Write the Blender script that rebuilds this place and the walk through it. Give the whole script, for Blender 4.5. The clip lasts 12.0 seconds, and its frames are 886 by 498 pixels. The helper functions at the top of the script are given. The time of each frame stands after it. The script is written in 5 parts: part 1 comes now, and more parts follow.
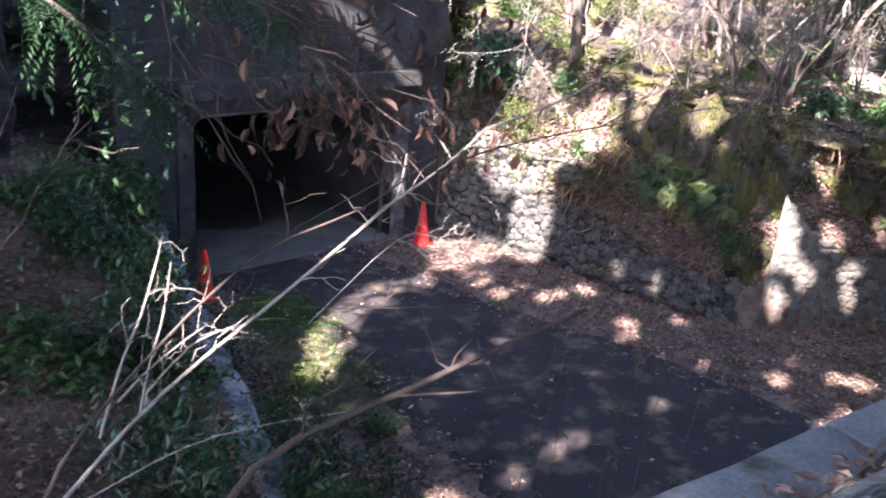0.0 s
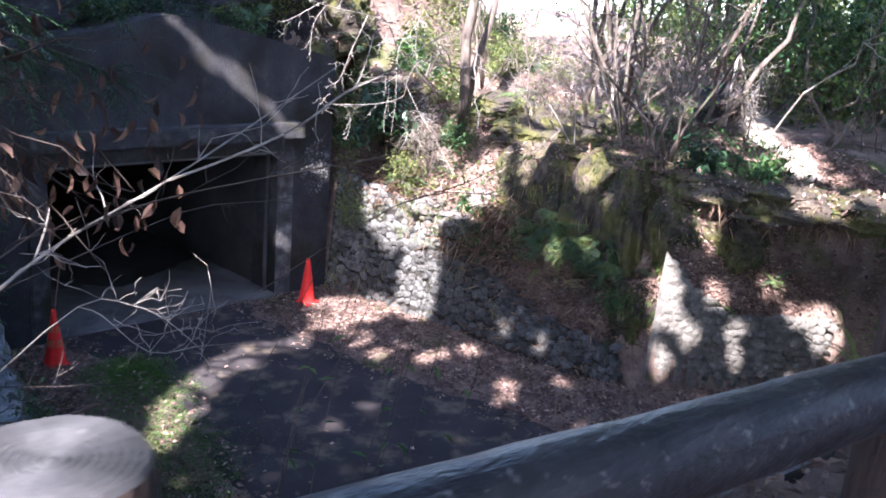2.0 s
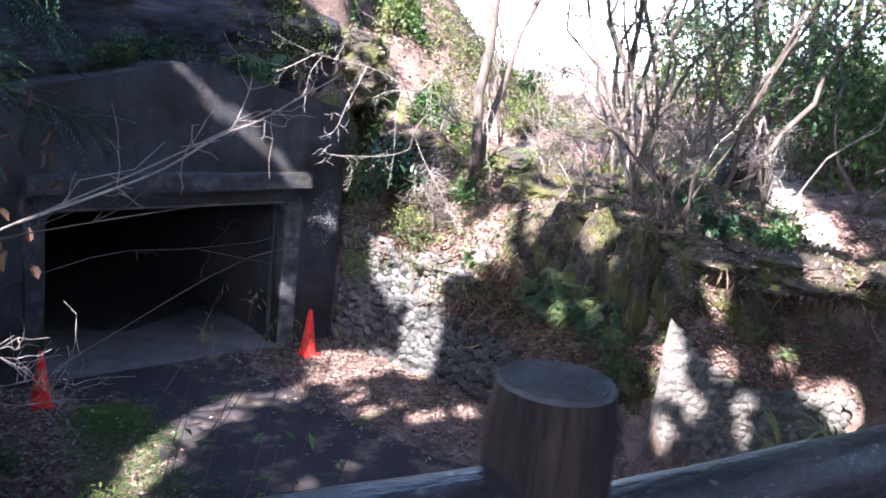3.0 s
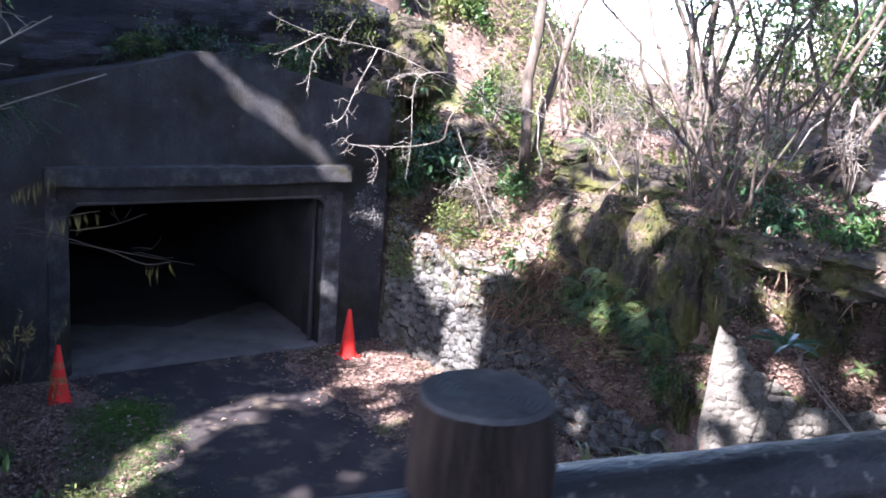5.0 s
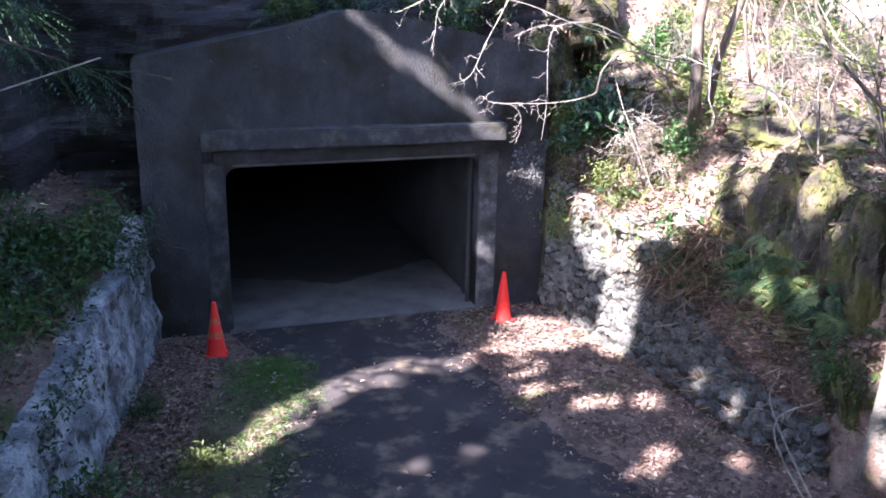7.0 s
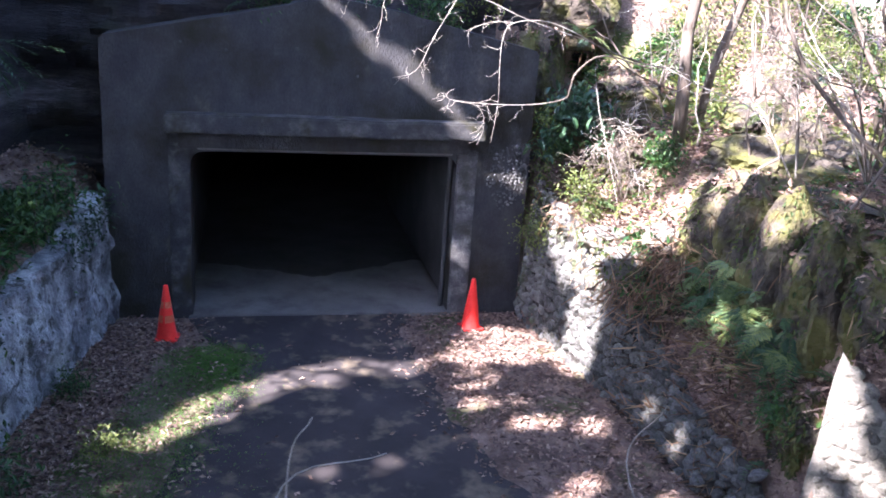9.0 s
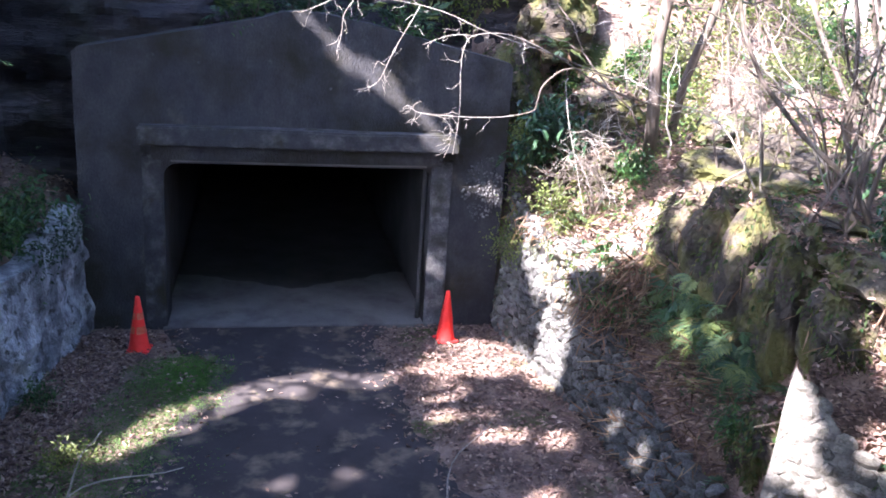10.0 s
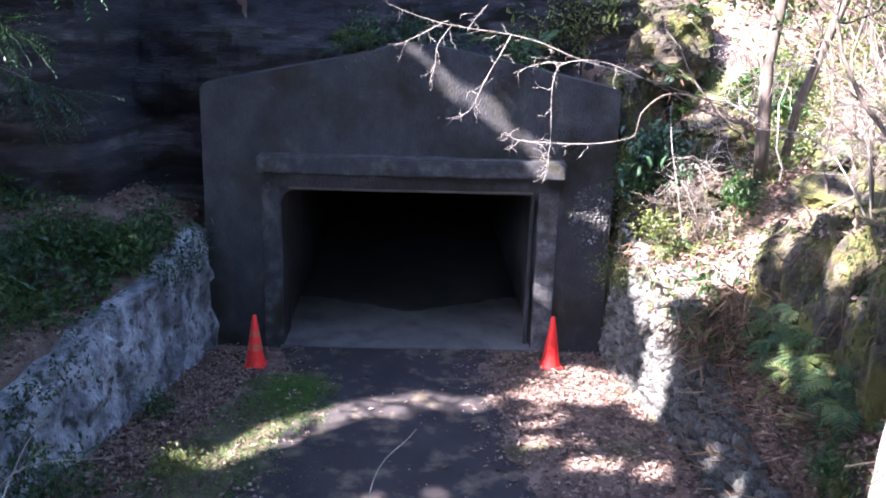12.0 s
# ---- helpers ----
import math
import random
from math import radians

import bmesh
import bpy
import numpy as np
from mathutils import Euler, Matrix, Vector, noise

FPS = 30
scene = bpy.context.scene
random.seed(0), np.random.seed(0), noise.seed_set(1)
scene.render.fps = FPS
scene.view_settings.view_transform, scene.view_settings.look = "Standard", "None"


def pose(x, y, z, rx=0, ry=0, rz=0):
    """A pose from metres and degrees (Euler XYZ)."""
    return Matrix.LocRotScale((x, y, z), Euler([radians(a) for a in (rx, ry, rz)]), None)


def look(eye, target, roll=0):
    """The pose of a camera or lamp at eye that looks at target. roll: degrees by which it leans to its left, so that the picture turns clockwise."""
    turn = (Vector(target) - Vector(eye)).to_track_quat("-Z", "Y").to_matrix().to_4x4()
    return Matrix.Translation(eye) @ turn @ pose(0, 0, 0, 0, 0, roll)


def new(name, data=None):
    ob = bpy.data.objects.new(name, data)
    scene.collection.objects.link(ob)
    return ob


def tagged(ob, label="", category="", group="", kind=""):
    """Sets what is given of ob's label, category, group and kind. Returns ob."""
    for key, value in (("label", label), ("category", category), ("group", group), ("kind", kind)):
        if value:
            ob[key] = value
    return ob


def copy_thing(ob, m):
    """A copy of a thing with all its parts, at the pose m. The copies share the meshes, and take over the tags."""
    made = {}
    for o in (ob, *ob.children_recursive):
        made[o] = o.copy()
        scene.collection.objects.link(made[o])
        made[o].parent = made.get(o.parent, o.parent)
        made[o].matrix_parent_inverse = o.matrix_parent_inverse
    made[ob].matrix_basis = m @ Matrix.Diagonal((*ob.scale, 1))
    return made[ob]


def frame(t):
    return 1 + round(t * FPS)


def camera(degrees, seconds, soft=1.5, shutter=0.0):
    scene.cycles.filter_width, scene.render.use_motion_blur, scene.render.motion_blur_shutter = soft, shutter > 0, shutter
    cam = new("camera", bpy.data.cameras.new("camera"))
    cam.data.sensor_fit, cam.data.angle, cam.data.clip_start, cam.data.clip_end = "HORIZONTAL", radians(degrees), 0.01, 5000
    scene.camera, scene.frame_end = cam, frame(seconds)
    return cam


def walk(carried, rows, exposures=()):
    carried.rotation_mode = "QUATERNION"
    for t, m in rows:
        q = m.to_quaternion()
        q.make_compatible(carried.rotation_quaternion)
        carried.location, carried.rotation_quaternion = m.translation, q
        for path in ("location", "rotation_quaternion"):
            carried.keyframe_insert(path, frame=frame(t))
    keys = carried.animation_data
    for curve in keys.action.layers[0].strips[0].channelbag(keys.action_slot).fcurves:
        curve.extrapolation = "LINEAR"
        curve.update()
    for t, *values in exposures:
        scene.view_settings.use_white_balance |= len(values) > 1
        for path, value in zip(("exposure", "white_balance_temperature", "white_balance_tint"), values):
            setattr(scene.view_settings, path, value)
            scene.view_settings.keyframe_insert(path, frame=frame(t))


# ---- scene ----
cam = camera(52.7, 12.0, 1.75, 0.25)
PATH = [
    (0, (-7.207, -10.422, 4.631), (-5.889, -9.069, 3.973), 4.2),
    (0.5, (-6.956, -10.481, 4.626), (-5.542, -9.194, 4.039), 3.9),
    (1, (-6.635, -10.57, 4.667), (-5.143, -9.361, 4.108), 7.2),
    (1.5, (-6.378, -10.788, 4.662), (-4.863, -9.573, 4.184), 6.3),
    (2, (-6.058, -10.842, 4.6), (-4.657, -9.519, 4.064), 4.8),
    (2.5, (-5.701, -10.975, 4.608), (-4.312, -9.612, 4.147), 5.8),
    (4.5, (-4.158, -11.357, 4.512), (-3.075, -9.738, 4.058), 4.7),
    (5, (-3.702, -11.353, 4.475), (-2.63, -9.726, 4.025), 4.4),
    (5.5, (-3.363, -11.391, 4.484), (-2.531, -9.634, 4.015), 3.1),
    (6, (-3.274, -11.33, 4.544), (-2.619, -9.494, 4.097), 2.2),
    (6.5, (-2.859, -11.316, 4.586), (-2.215, -9.52, 3.986), 0.1),
    (7, (-2.478, -11.322, 4.62), (-1.886, -9.506, 4.026), 1.1),
    (7.5, (-2.098, -11.285, 4.608), (-1.531, -9.475, 3.972), 1.1),
    (9.5, (-0.743, -11.301, 4.571), (-0.335, -9.433, 3.986), 4.5),
    (10, (-0.516, -11.388, 4.612), (-0.114, -9.516, 4.035), 3.9),
    (10.5, (-0.294, -11.461, 4.648), (0.079, -9.593, 4.039), 2.5),
    (11, (-0.119, -11.482, 4.647), (0.154, -9.577, 4.101), 2.1),
    (11.5, (-0.048, -11.561, 4.657), (0.08, -9.658, 4.056), 3.3),
    (12, (0.085, -11.606, 4.655), (0.147, -9.68, 4.121), 1.8),
]
walk(cam, [(t, look(eye, target, roll)) for t, eye, target, roll in PATH], [(0.0, 3.48, 5880, 28), (1.0, 3.46, 5560, 25), (1.5, 3.28, 5480, 24), (2.5, 3.15, 5460, 24), (4.5, 3.18, 5440, 25), (5.5, 3.18, 5440, 24), (6.5, 3.64, 5480, 25), (9.5, 3.77, 5520, 25), (12.0, 3.79, 5560, 26)])

# ---- light: low winter sun from behind and to the left, open sky ----
SUN = Vector((-0.66, -0.33, 0.67)).normalized()
world = bpy.data.worlds.new("sky")
scene.world = world
world.use_nodes = True
sky = world.node_tree.nodes.new("ShaderNodeTexSky")
sky.sky_type, sky.sun_disc = "NISHITA", False
sky.sun_elevation, sky.sun_rotation = math.asin(SUN.z), math.atan2(SUN.x, SUN.y)
world.node_tree.nodes["Background"].inputs[1].default_value = 0.15
world.node_tree.links.new(sky.outputs[0], world.node_tree.nodes["Background"].inputs[0])
sun = new("sun", bpy.data.lights.new("sun", "SUN"))
sun.data.energy, sun.data.angle, sun.data.color = 4.2, radians(0.7), (1.0, 0.92, 0.79)
sun.matrix_world = look(SUN * 40, (0, 0, 0))


# ---- materials ----
def ramp(nt, fac, stops):
    n = nt.nodes.new("ShaderNodeValToRGB")
    e = n.color_ramp.elements
    while len(e) < len(stops):
        e.new(0.5)
    for el, (p, c) in zip(e, stops):
        el.position, el.color = p, (*c, 1)
    nt.links.new(fac, n.inputs[0])
    return n.outputs[0]


def noise_tex(nt, scale, detail=6.0, stretch=(1, 1, 1), rough=0.6, space="Object"):
    tc, mp, n = (nt.nodes.new("ShaderNode" + k) for k in ("TexCoord", "Mapping", "TexNoise"))
    mp.inputs["Scale"].default_value = stretch
    n.inputs["Scale"].default_value, n.inputs["Detail"].default_value, n.inputs["Roughness"].default_value = scale, detail, rough
    nt.links.new(tc.outputs[space], mp.inputs[0])
    nt.links.new(mp.outputs[0], n.inputs["Vector"])
    return n.outputs[0]


def mixed(nt, fac, a, b, kind="MIX"):
    n = nt.nodes.new("ShaderNodeMixRGB")
    n.blend_type = kind
    for i, v in enumerate((fac, a, b)):
        if isinstance(v, (float, int)):
            n.inputs[i].default_value = v
        elif isinstance(v, tuple):
            n.inputs[i].default_value = (*v, 1)
        else:
            nt.links.new(v, n.inputs[i])
    return n.outputs[0]


def bump(nt, bsdf, height, strength, distance):
    b = nt.nodes.new("ShaderNodeBump")
    b.inputs["Strength"].default_value, b.inputs["Distance"].default_value = strength, distance
    nt.links.new(height, b.inputs["Height"])
    nt.links.new(b.outputs[0], bsdf.inputs["Normal"])


def material(name, stops, scale=3.0, rough=0.85, fine=40.0, relief=0.5, depth=0.02, stretch=(1, 1, 1), over=None, over_at=(0.55, 0.7), over_scale=1.2, tint=0.0, vary=None, leaf=0.0, space="Object"):
    """A surface with two scales of colour, an optional second growth or stain over it, and fine relief."""
    m = bpy.data.materials.new(name)
    m.use_nodes = True
    nt = m.node_tree
    bsdf = nt.nodes["Principled BSDF"]
    big, small = noise_tex(nt, scale, 5.0, stretch, space=space), noise_tex(nt, fine, 4.0, stretch, space=space)
    col = ramp(nt, big, stops)
    col = mixed(nt, 0.45, col, ramp(nt, small, [(0.25, (0.25, 0.25, 0.25)), (0.75, (0.8, 0.8, 0.8))]), "OVERLAY")
    if over:
        spread = ramp(nt, noise_tex(nt, over_scale, 6.0, space=space), [(over_at[0], (0, 0, 0)), (over_at[1], (1, 1, 1))])
        col = mixed(nt, spread, col, over)
    if vary:
        info = nt.nodes.new("ShaderNodeObjectInfo" if vary == "object" else "ShaderNodeNewGeometry")
        rnd = info.outputs["Random" if vary == "object" else "Random Per Island"]
        hsv = nt.nodes.new("ShaderNodeHueSaturation")
        val = ramp(nt, rnd, [(0, (1 - tint,) * 3), (1, (1 + tint,) * 3)])
        nt.links.new(val, hsv.inputs["Value"])
        nt.links.new(col, hsv.inputs["Color"])
        col = hsv.outputs[0]
    nt.links.new(col, bsdf.inputs["Base Color"])
    bsdf.inputs["Roughness"].default_value = rough
    bsdf.inputs["Specular IOR Level"].default_value = 0.3
    bump(nt, bsdf, small, relief, depth)
    if leaf:
        t, mx = nt.nodes.new("ShaderNodeBsdfTranslucent"), nt.nodes.new("ShaderNodeMixShader")
        nt.links.new(mixed(nt, 1.0, col, (1.0, 1.0, 0.55), "MULTIPLY"), t.inputs[0])
        mx.inputs[0].default_value = leaf
        nt.links.new(bsdf.outputs[0], mx.inputs[1])
        nt.links.new(t.outputs[0], mx.inputs[2])
        nt.links.new(mx.outputs[0], nt.nodes["Material Output"].inputs[0])
    return m


def leaf_material(name, stops, leaf=0.35, rough=0.5, whole=False):
    """Foliage, each leaf with a colour of its own out of the range."""
    m = bpy.data.materials.new(name)
    m.use_nodes = True
    nt = m.node_tree
    bsdf = nt.nodes["Principled BSDF"]
    if whole:
        own = nt.nodes.new("ShaderNodeObjectInfo").outputs["Random"]
    else:
        own = nt.nodes.new("ShaderNodeNewGeometry").outputs["Random Per Island"]
    col = ramp(nt, own, stops)
    col = mixed(nt, 0.35, col, ramp(nt, noise_tex(nt, 30.0), [(0.3, (0.3, 0.3, 0.3)), (0.7, (0.75, 0.75, 0.75))]), "OVERLAY")
    nt.links.new(col, bsdf.inputs["Base Color"])
    bsdf.inputs["Roughness"].default_value = rough
    bsdf.inputs["Specular IOR Level"].default_value = 0.35
    t, mx = nt.nodes.new("ShaderNodeBsdfTranslucent"), nt.nodes.new("ShaderNodeMixShader")
    nt.links.new(mixed(nt, 1.0, col, (1.0, 1.0, 0.5), "MULTIPLY"), t.inputs[0])
    mx.inputs[0].default_value = leaf
    nt.links.new(bsdf.outputs[0], mx.inputs[1])
    nt.links.new(t.outputs[0], mx.inputs[2])
    nt.links.new(mx.outputs[0], nt.nodes["Material Output"].inputs[0])
    return m


SOIL = material("soil", [(0.3, (0.08, 0.054, 0.042)), (0.5, (0.175, 0.12, 0.092)), (0.7, (0.29, 0.205, 0.16))], 2.5, 0.95, 35, 0.9, 0.05, over=(0.075, 0.09, 0.024), over_at=(0.56, 0.68), over_scale=0.9)
PATHSOIL = material("path_soil", [(0.3, (0.07, 0.045, 0.035)), (0.7, (0.17, 0.12, 0.09))], 2.0, 0.95, 40, 0.6, 0.03)
ASPHALT = material("asphalt", [(0.3, (0.024, 0.02, 0.02)), (0.7, (0.05, 0.041, 0.039))], 1.5, 0.92, 160, 0.6, 0.006, over=(0.2, 0.155, 0.1), over_at=(0.52, 0.76), over_scale=2.4)
CONCRETE = material("weathered_concrete", [(0.2, (0.022, 0.021, 0.024)), (0.42, (0.043, 0.041, 0.043)), (0.6, (0.06, 0.057, 0.056)), (0.8, (0.12, 0.107, 0.085))], 2.4, 0.92, 34, 1.0, 0.02, (1.2, 1, 0.7), over=(0.026, 0.023, 0.015), over_at=(0.47, 0.64), over_scale=1.0)
LINTEL = material("mossy_concrete", [(0.25, (0.026, 0.025, 0.027)), (0.5, (0.05, 0.048, 0.048)), (0.75, (0.12, 0.115, 0.105))], 4.5, 0.9, 42, 0.8, 0.014, over=(0.034, 0.031, 0.017), over_at=(0.5, 0.68), over_scale=3.2)
FLOORC = material("tunnel_floor_concrete", [(0.3, (0.1, 0.092, 0.084)), (0.7, (0.19, 0.176, 0.16))], 1.2, 0.95, 60, 0.4, 0.005, over=(0.06, 0.053, 0.048), over_at=(0.5, 0.75), over_scale=1.6)
SCUFFED = material("scuffed_concrete", [(0.3, (0.06, 0.057, 0.058)), (0.5, (0.1, 0.096, 0.094)), (0.7, (0.24, 0.228, 0.21))], 5.0, 0.9, 40, 0.9, 0.015, over=(0.05, 0.046, 0.036), over_at=(0.52, 0.7), over_scale=3.0)
# darker floor colour for the painted shade deep in the tunnel
TUNNELSHADE = material("tunnel_floor_shade", [(0.3, (0.05, 0.045, 0.04)), (0.7, (0.09, 0.081, 0.073))], 1.4, 0.95, 40, 0.7, 0.02)
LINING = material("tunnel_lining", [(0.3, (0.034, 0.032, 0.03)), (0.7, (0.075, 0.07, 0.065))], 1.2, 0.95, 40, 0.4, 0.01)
LEDGEROCK = material("dark_mossy_rock", [(0.25, (0.014, 0.012, 0.01)), (0.5, (0.06, 0.047, 0.034)), (0.75, (0.17, 0.13, 0.09))], 3.0, 0.9, 24, 1.0, 0.05, over=(0.085, 0.08, 0.022), over_at=(0.44, 0.58), over_scale=2.2)
ROCK = material("layered_sandstone", [(0.25, (0.011, 0.01, 0.012)), (0.45, (0.028, 0.025, 0.027)), (0.6, (0.062, 0.054, 0.053)), (0.75, (0.17, 0.15, 0.138))], 1.6, 0.9, 26, 1.0, 0.05, (0.35, 0.35, 2.2), over=(0.036, 0.036, 0.026), over_at=(0.54, 0.68), over_scale=1.1)
MOSSROCK = material("mossy_rock", [(0.25, (0.03, 0.024, 0.02)), (0.5, (0.075, 0.06, 0.045)), (0.75, (0.16, 0.13, 0.095))], 2.6, 0.95, 26, 1.0, 0.05, (0.8, 0.8, 1.4), over=(0.085, 0.082, 0.024), over_at=(0.44, 0.58), over_scale=2.4)
STONE = material("field_stone", [(0.3, (0.05, 0.047, 0.044)), (0.7, (0.16, 0.152, 0.138))], 4.0, 0.92, 40, 0.8, 0.015, over=(0.045, 0.05, 0.024), over_at=(0.5, 0.68), over_scale=3.0, tint=0.4, vary="object")
PALESTONE = material("pale_wall_stone", [(0.3, (0.085, 0.077, 0.064)), (0.7, (0.2, 0.182, 0.152))], 5.0, 0.92, 40, 0.7, 0.012, over=(0.12, 0.105, 0.07), over_at=(0.52, 0.7), over_scale=3.0, tint=0.25, vary="object")
PALEMORTAR = material("pale_mortar", [(0.3, (0.1, 0.09, 0.076)), (0.7, (0.2, 0.182, 0.155))], 5.0, 0.95, 30, 0.9, 0.02, over=(0.06, 0.052, 0.038), over_at=(0.6, 0.7), over_scale=7.0)
MORTAR = material("stone_mortar", [(0.3, (0.02, 0.017, 0.014)), (0.7, (0.06, 0.052, 0.042))], 4.0, 0.95, 50, 0.9, 0.03)
RENDERED = material("rough_cast_wall", [(0.3, (0.09, 0.09, 0.094)), (0.46, (0.2, 0.2, 0.205)), (0.56, (0.37, 0.37, 0.37)), (0.72, (0.5, 0.498, 0.49))], 3.0, 0.95, 30, 1.0, 0.06, (1, 1, 0.8), over=(0.08, 0.08, 0.072), over_at=(0.54, 0.62), over_scale=7.0)
LOG = material("log_effect_concrete", [(0.3, (0.01, 0.007, 0.006)), (0.5, (0.034, 0.022, 0.018)), (0.7, (0.085, 0.056, 0.044))], 16.0, 0.85, 60, 1.0, 0.02, (1, 1, 0.15), over=(0.12, 0.095, 0.08), over_at=(0.68, 0.76), over_scale=24.0)
RAILM = material("log_effect_rail", [(0.3, (0.022, 0.021, 0.024)), (0.55, (0.048, 0.044, 0.047)), (0.78, (0.1, 0.09, 0.086))], 11.0, 0.42, 50, 0.8, 0.009, (0.4, 1, 1), over=(0.2, 0.185, 0.17), over_at=(0.6, 0.66), over_scale=38.0)
BARK = material("bark", [(0.3, (0.05, 0.037, 0.03)), (0.5, (0.115, 0.09, 0.072)), (0.75, (0.22, 0.185, 0.15))], 7.0, 0.9, 50, 0.8, 0.01, (1, 1, 0.25), over=(0.09, 0.1, 0.05), over_at=(0.56, 0.7), over_scale=2.0)
DEADWOOD = material("bleached_dead_wood", [(0.3, (0.16, 0.138, 0.118)), (0.7, (0.37, 0.33, 0.28))], 9.0, 0.8, 70, 0.5, 0.004)
DARKWOOD = material("dark_dead_wood", [(0.3, (0.03, 0.023, 0.019)), (0.7, (0.09, 0.068, 0.055))], 9.0, 0.85, 70, 0.5, 0.004)
CONE = material("orange_red_plastic", [(0.3, (0.85, 0.03, 0.022)), (0.7, (0.95, 0.055, 0.04))], 6.0, 0.5, 60, 0.1, 0.002, over=(0.42, 0.03, 0.022), over_at=(0.6, 0.75), over_scale=9.0)
BAND = material("scuffed_reflective_band", [(0.3, (0.6, 0.07, 0.03)), (0.7, (0.7, 0.2, 0.1))], 14.0, 0.5, 80, 0.2, 0.002)
LITTER = leaf_material("dead_leaves", [(0.0, (0.06, 0.036, 0.031)), (0.4, (0.16, 0.1, 0.08)), (0.85, (0.29, 0.195, 0.15)), (1.0, (0.45, 0.33, 0.26))], 0.15, 0.65)
HANGING = leaf_material("withered_brown_leaves", [(0.0, (0.028, 0.016, 0.013)), (0.75, (0.08, 0.042, 0.031)), (1.0, (0.22, 0.12, 0.08))], 0.3, 0.6)
SEED = leaf_material("yellowish_catkins", [(0.0, (0.13, 0.11, 0.04)), (1.0, (0.3, 0.26, 0.11))], 0.35, 0.7)
GREEN = leaf_material("broad_green_leaves", [(0.0, (0.02, 0.05, 0.018)), (0.6, (0.045, 0.1, 0.03)), (1.0, (0.1, 0.17, 0.05))], 0.35, 0.4)
DARKGREEN = leaf_material("dark_glossy_leaves", [(0.0, (0.014, 0.038, 0.018)), (1.0, (0.04, 0.085, 0.035))], 0.2, 0.35)
LIGHTGREEN = leaf_material("young_light_leaves", [(0.0, (0.07, 0.1, 0.03)), (1.0, (0.24, 0.27, 0.09))], 0.45, 0.45)
FERN = leaf_material("fern_fronds", [(0.0, (0.04, 0.078, 0.048)), (0.5, (0.075, 0.125, 0.058)), (0.82, (0.15, 0.19, 0.07)), (0.94, (0.25, 0.28, 0.09)), (1.0, (0.2, 0.12, 0.06))], 0.35, 0.45, True)
LEDGEMOSS = leaf_material("ledge_mosses", [(0.0, (0.03, 0.05, 0.014)), (0.7, (0.07, 0.09, 0.024)), (1.0, (0.13, 0.12, 0.04))], 0.3, 0.7)
GRASS = leaf_material("grass_blades", [(0.0, (0.05, 0.1, 0.025)), (1.0, (0.135, 0.2, 0.055))], 0.3, 0.7)
MOSS = material("moss", [(0.3, (0.045, 0.11, 0.018)), (0.7, (0.1, 0.18, 0.03))], 5.0, 0.95, 60, 1.0, 0.02)
BRACKEN = leaf_material("dry_bracken", [(0.0, (0.07, 0.04, 0.026)), (0.7, (0.2, 0.125, 0.08)), (1.0, (0.36, 0.25, 0.16))], 0.25, 0.75)
SANDY = material("trodden_sandy_soil", [(0.3, (0.22, 0.185, 0.145)), (0.7, (0.4, 0.345, 0.28))], 3.0, 0.95, 40, 0.7, 0.02)
# very pale blades, their colour carrying the glare of strong sun
GLAREGRASS = leaf_material("glare_grass", [(0.0, (0.3, 0.25, 0.15)), (1.0, (0.55, 0.48, 0.34))], 0.3, 0.7)


COPING = material("coping_concrete", [(0.3, (0.15, 0.15, 0.155)), (0.7, (0.3, 0.295, 0.285))], 3.0, 0.85, 50, 0.5, 0.008, over=(0.08, 0.075, 0.06), over_at=(0.55, 0.7), over_scale=3.0)


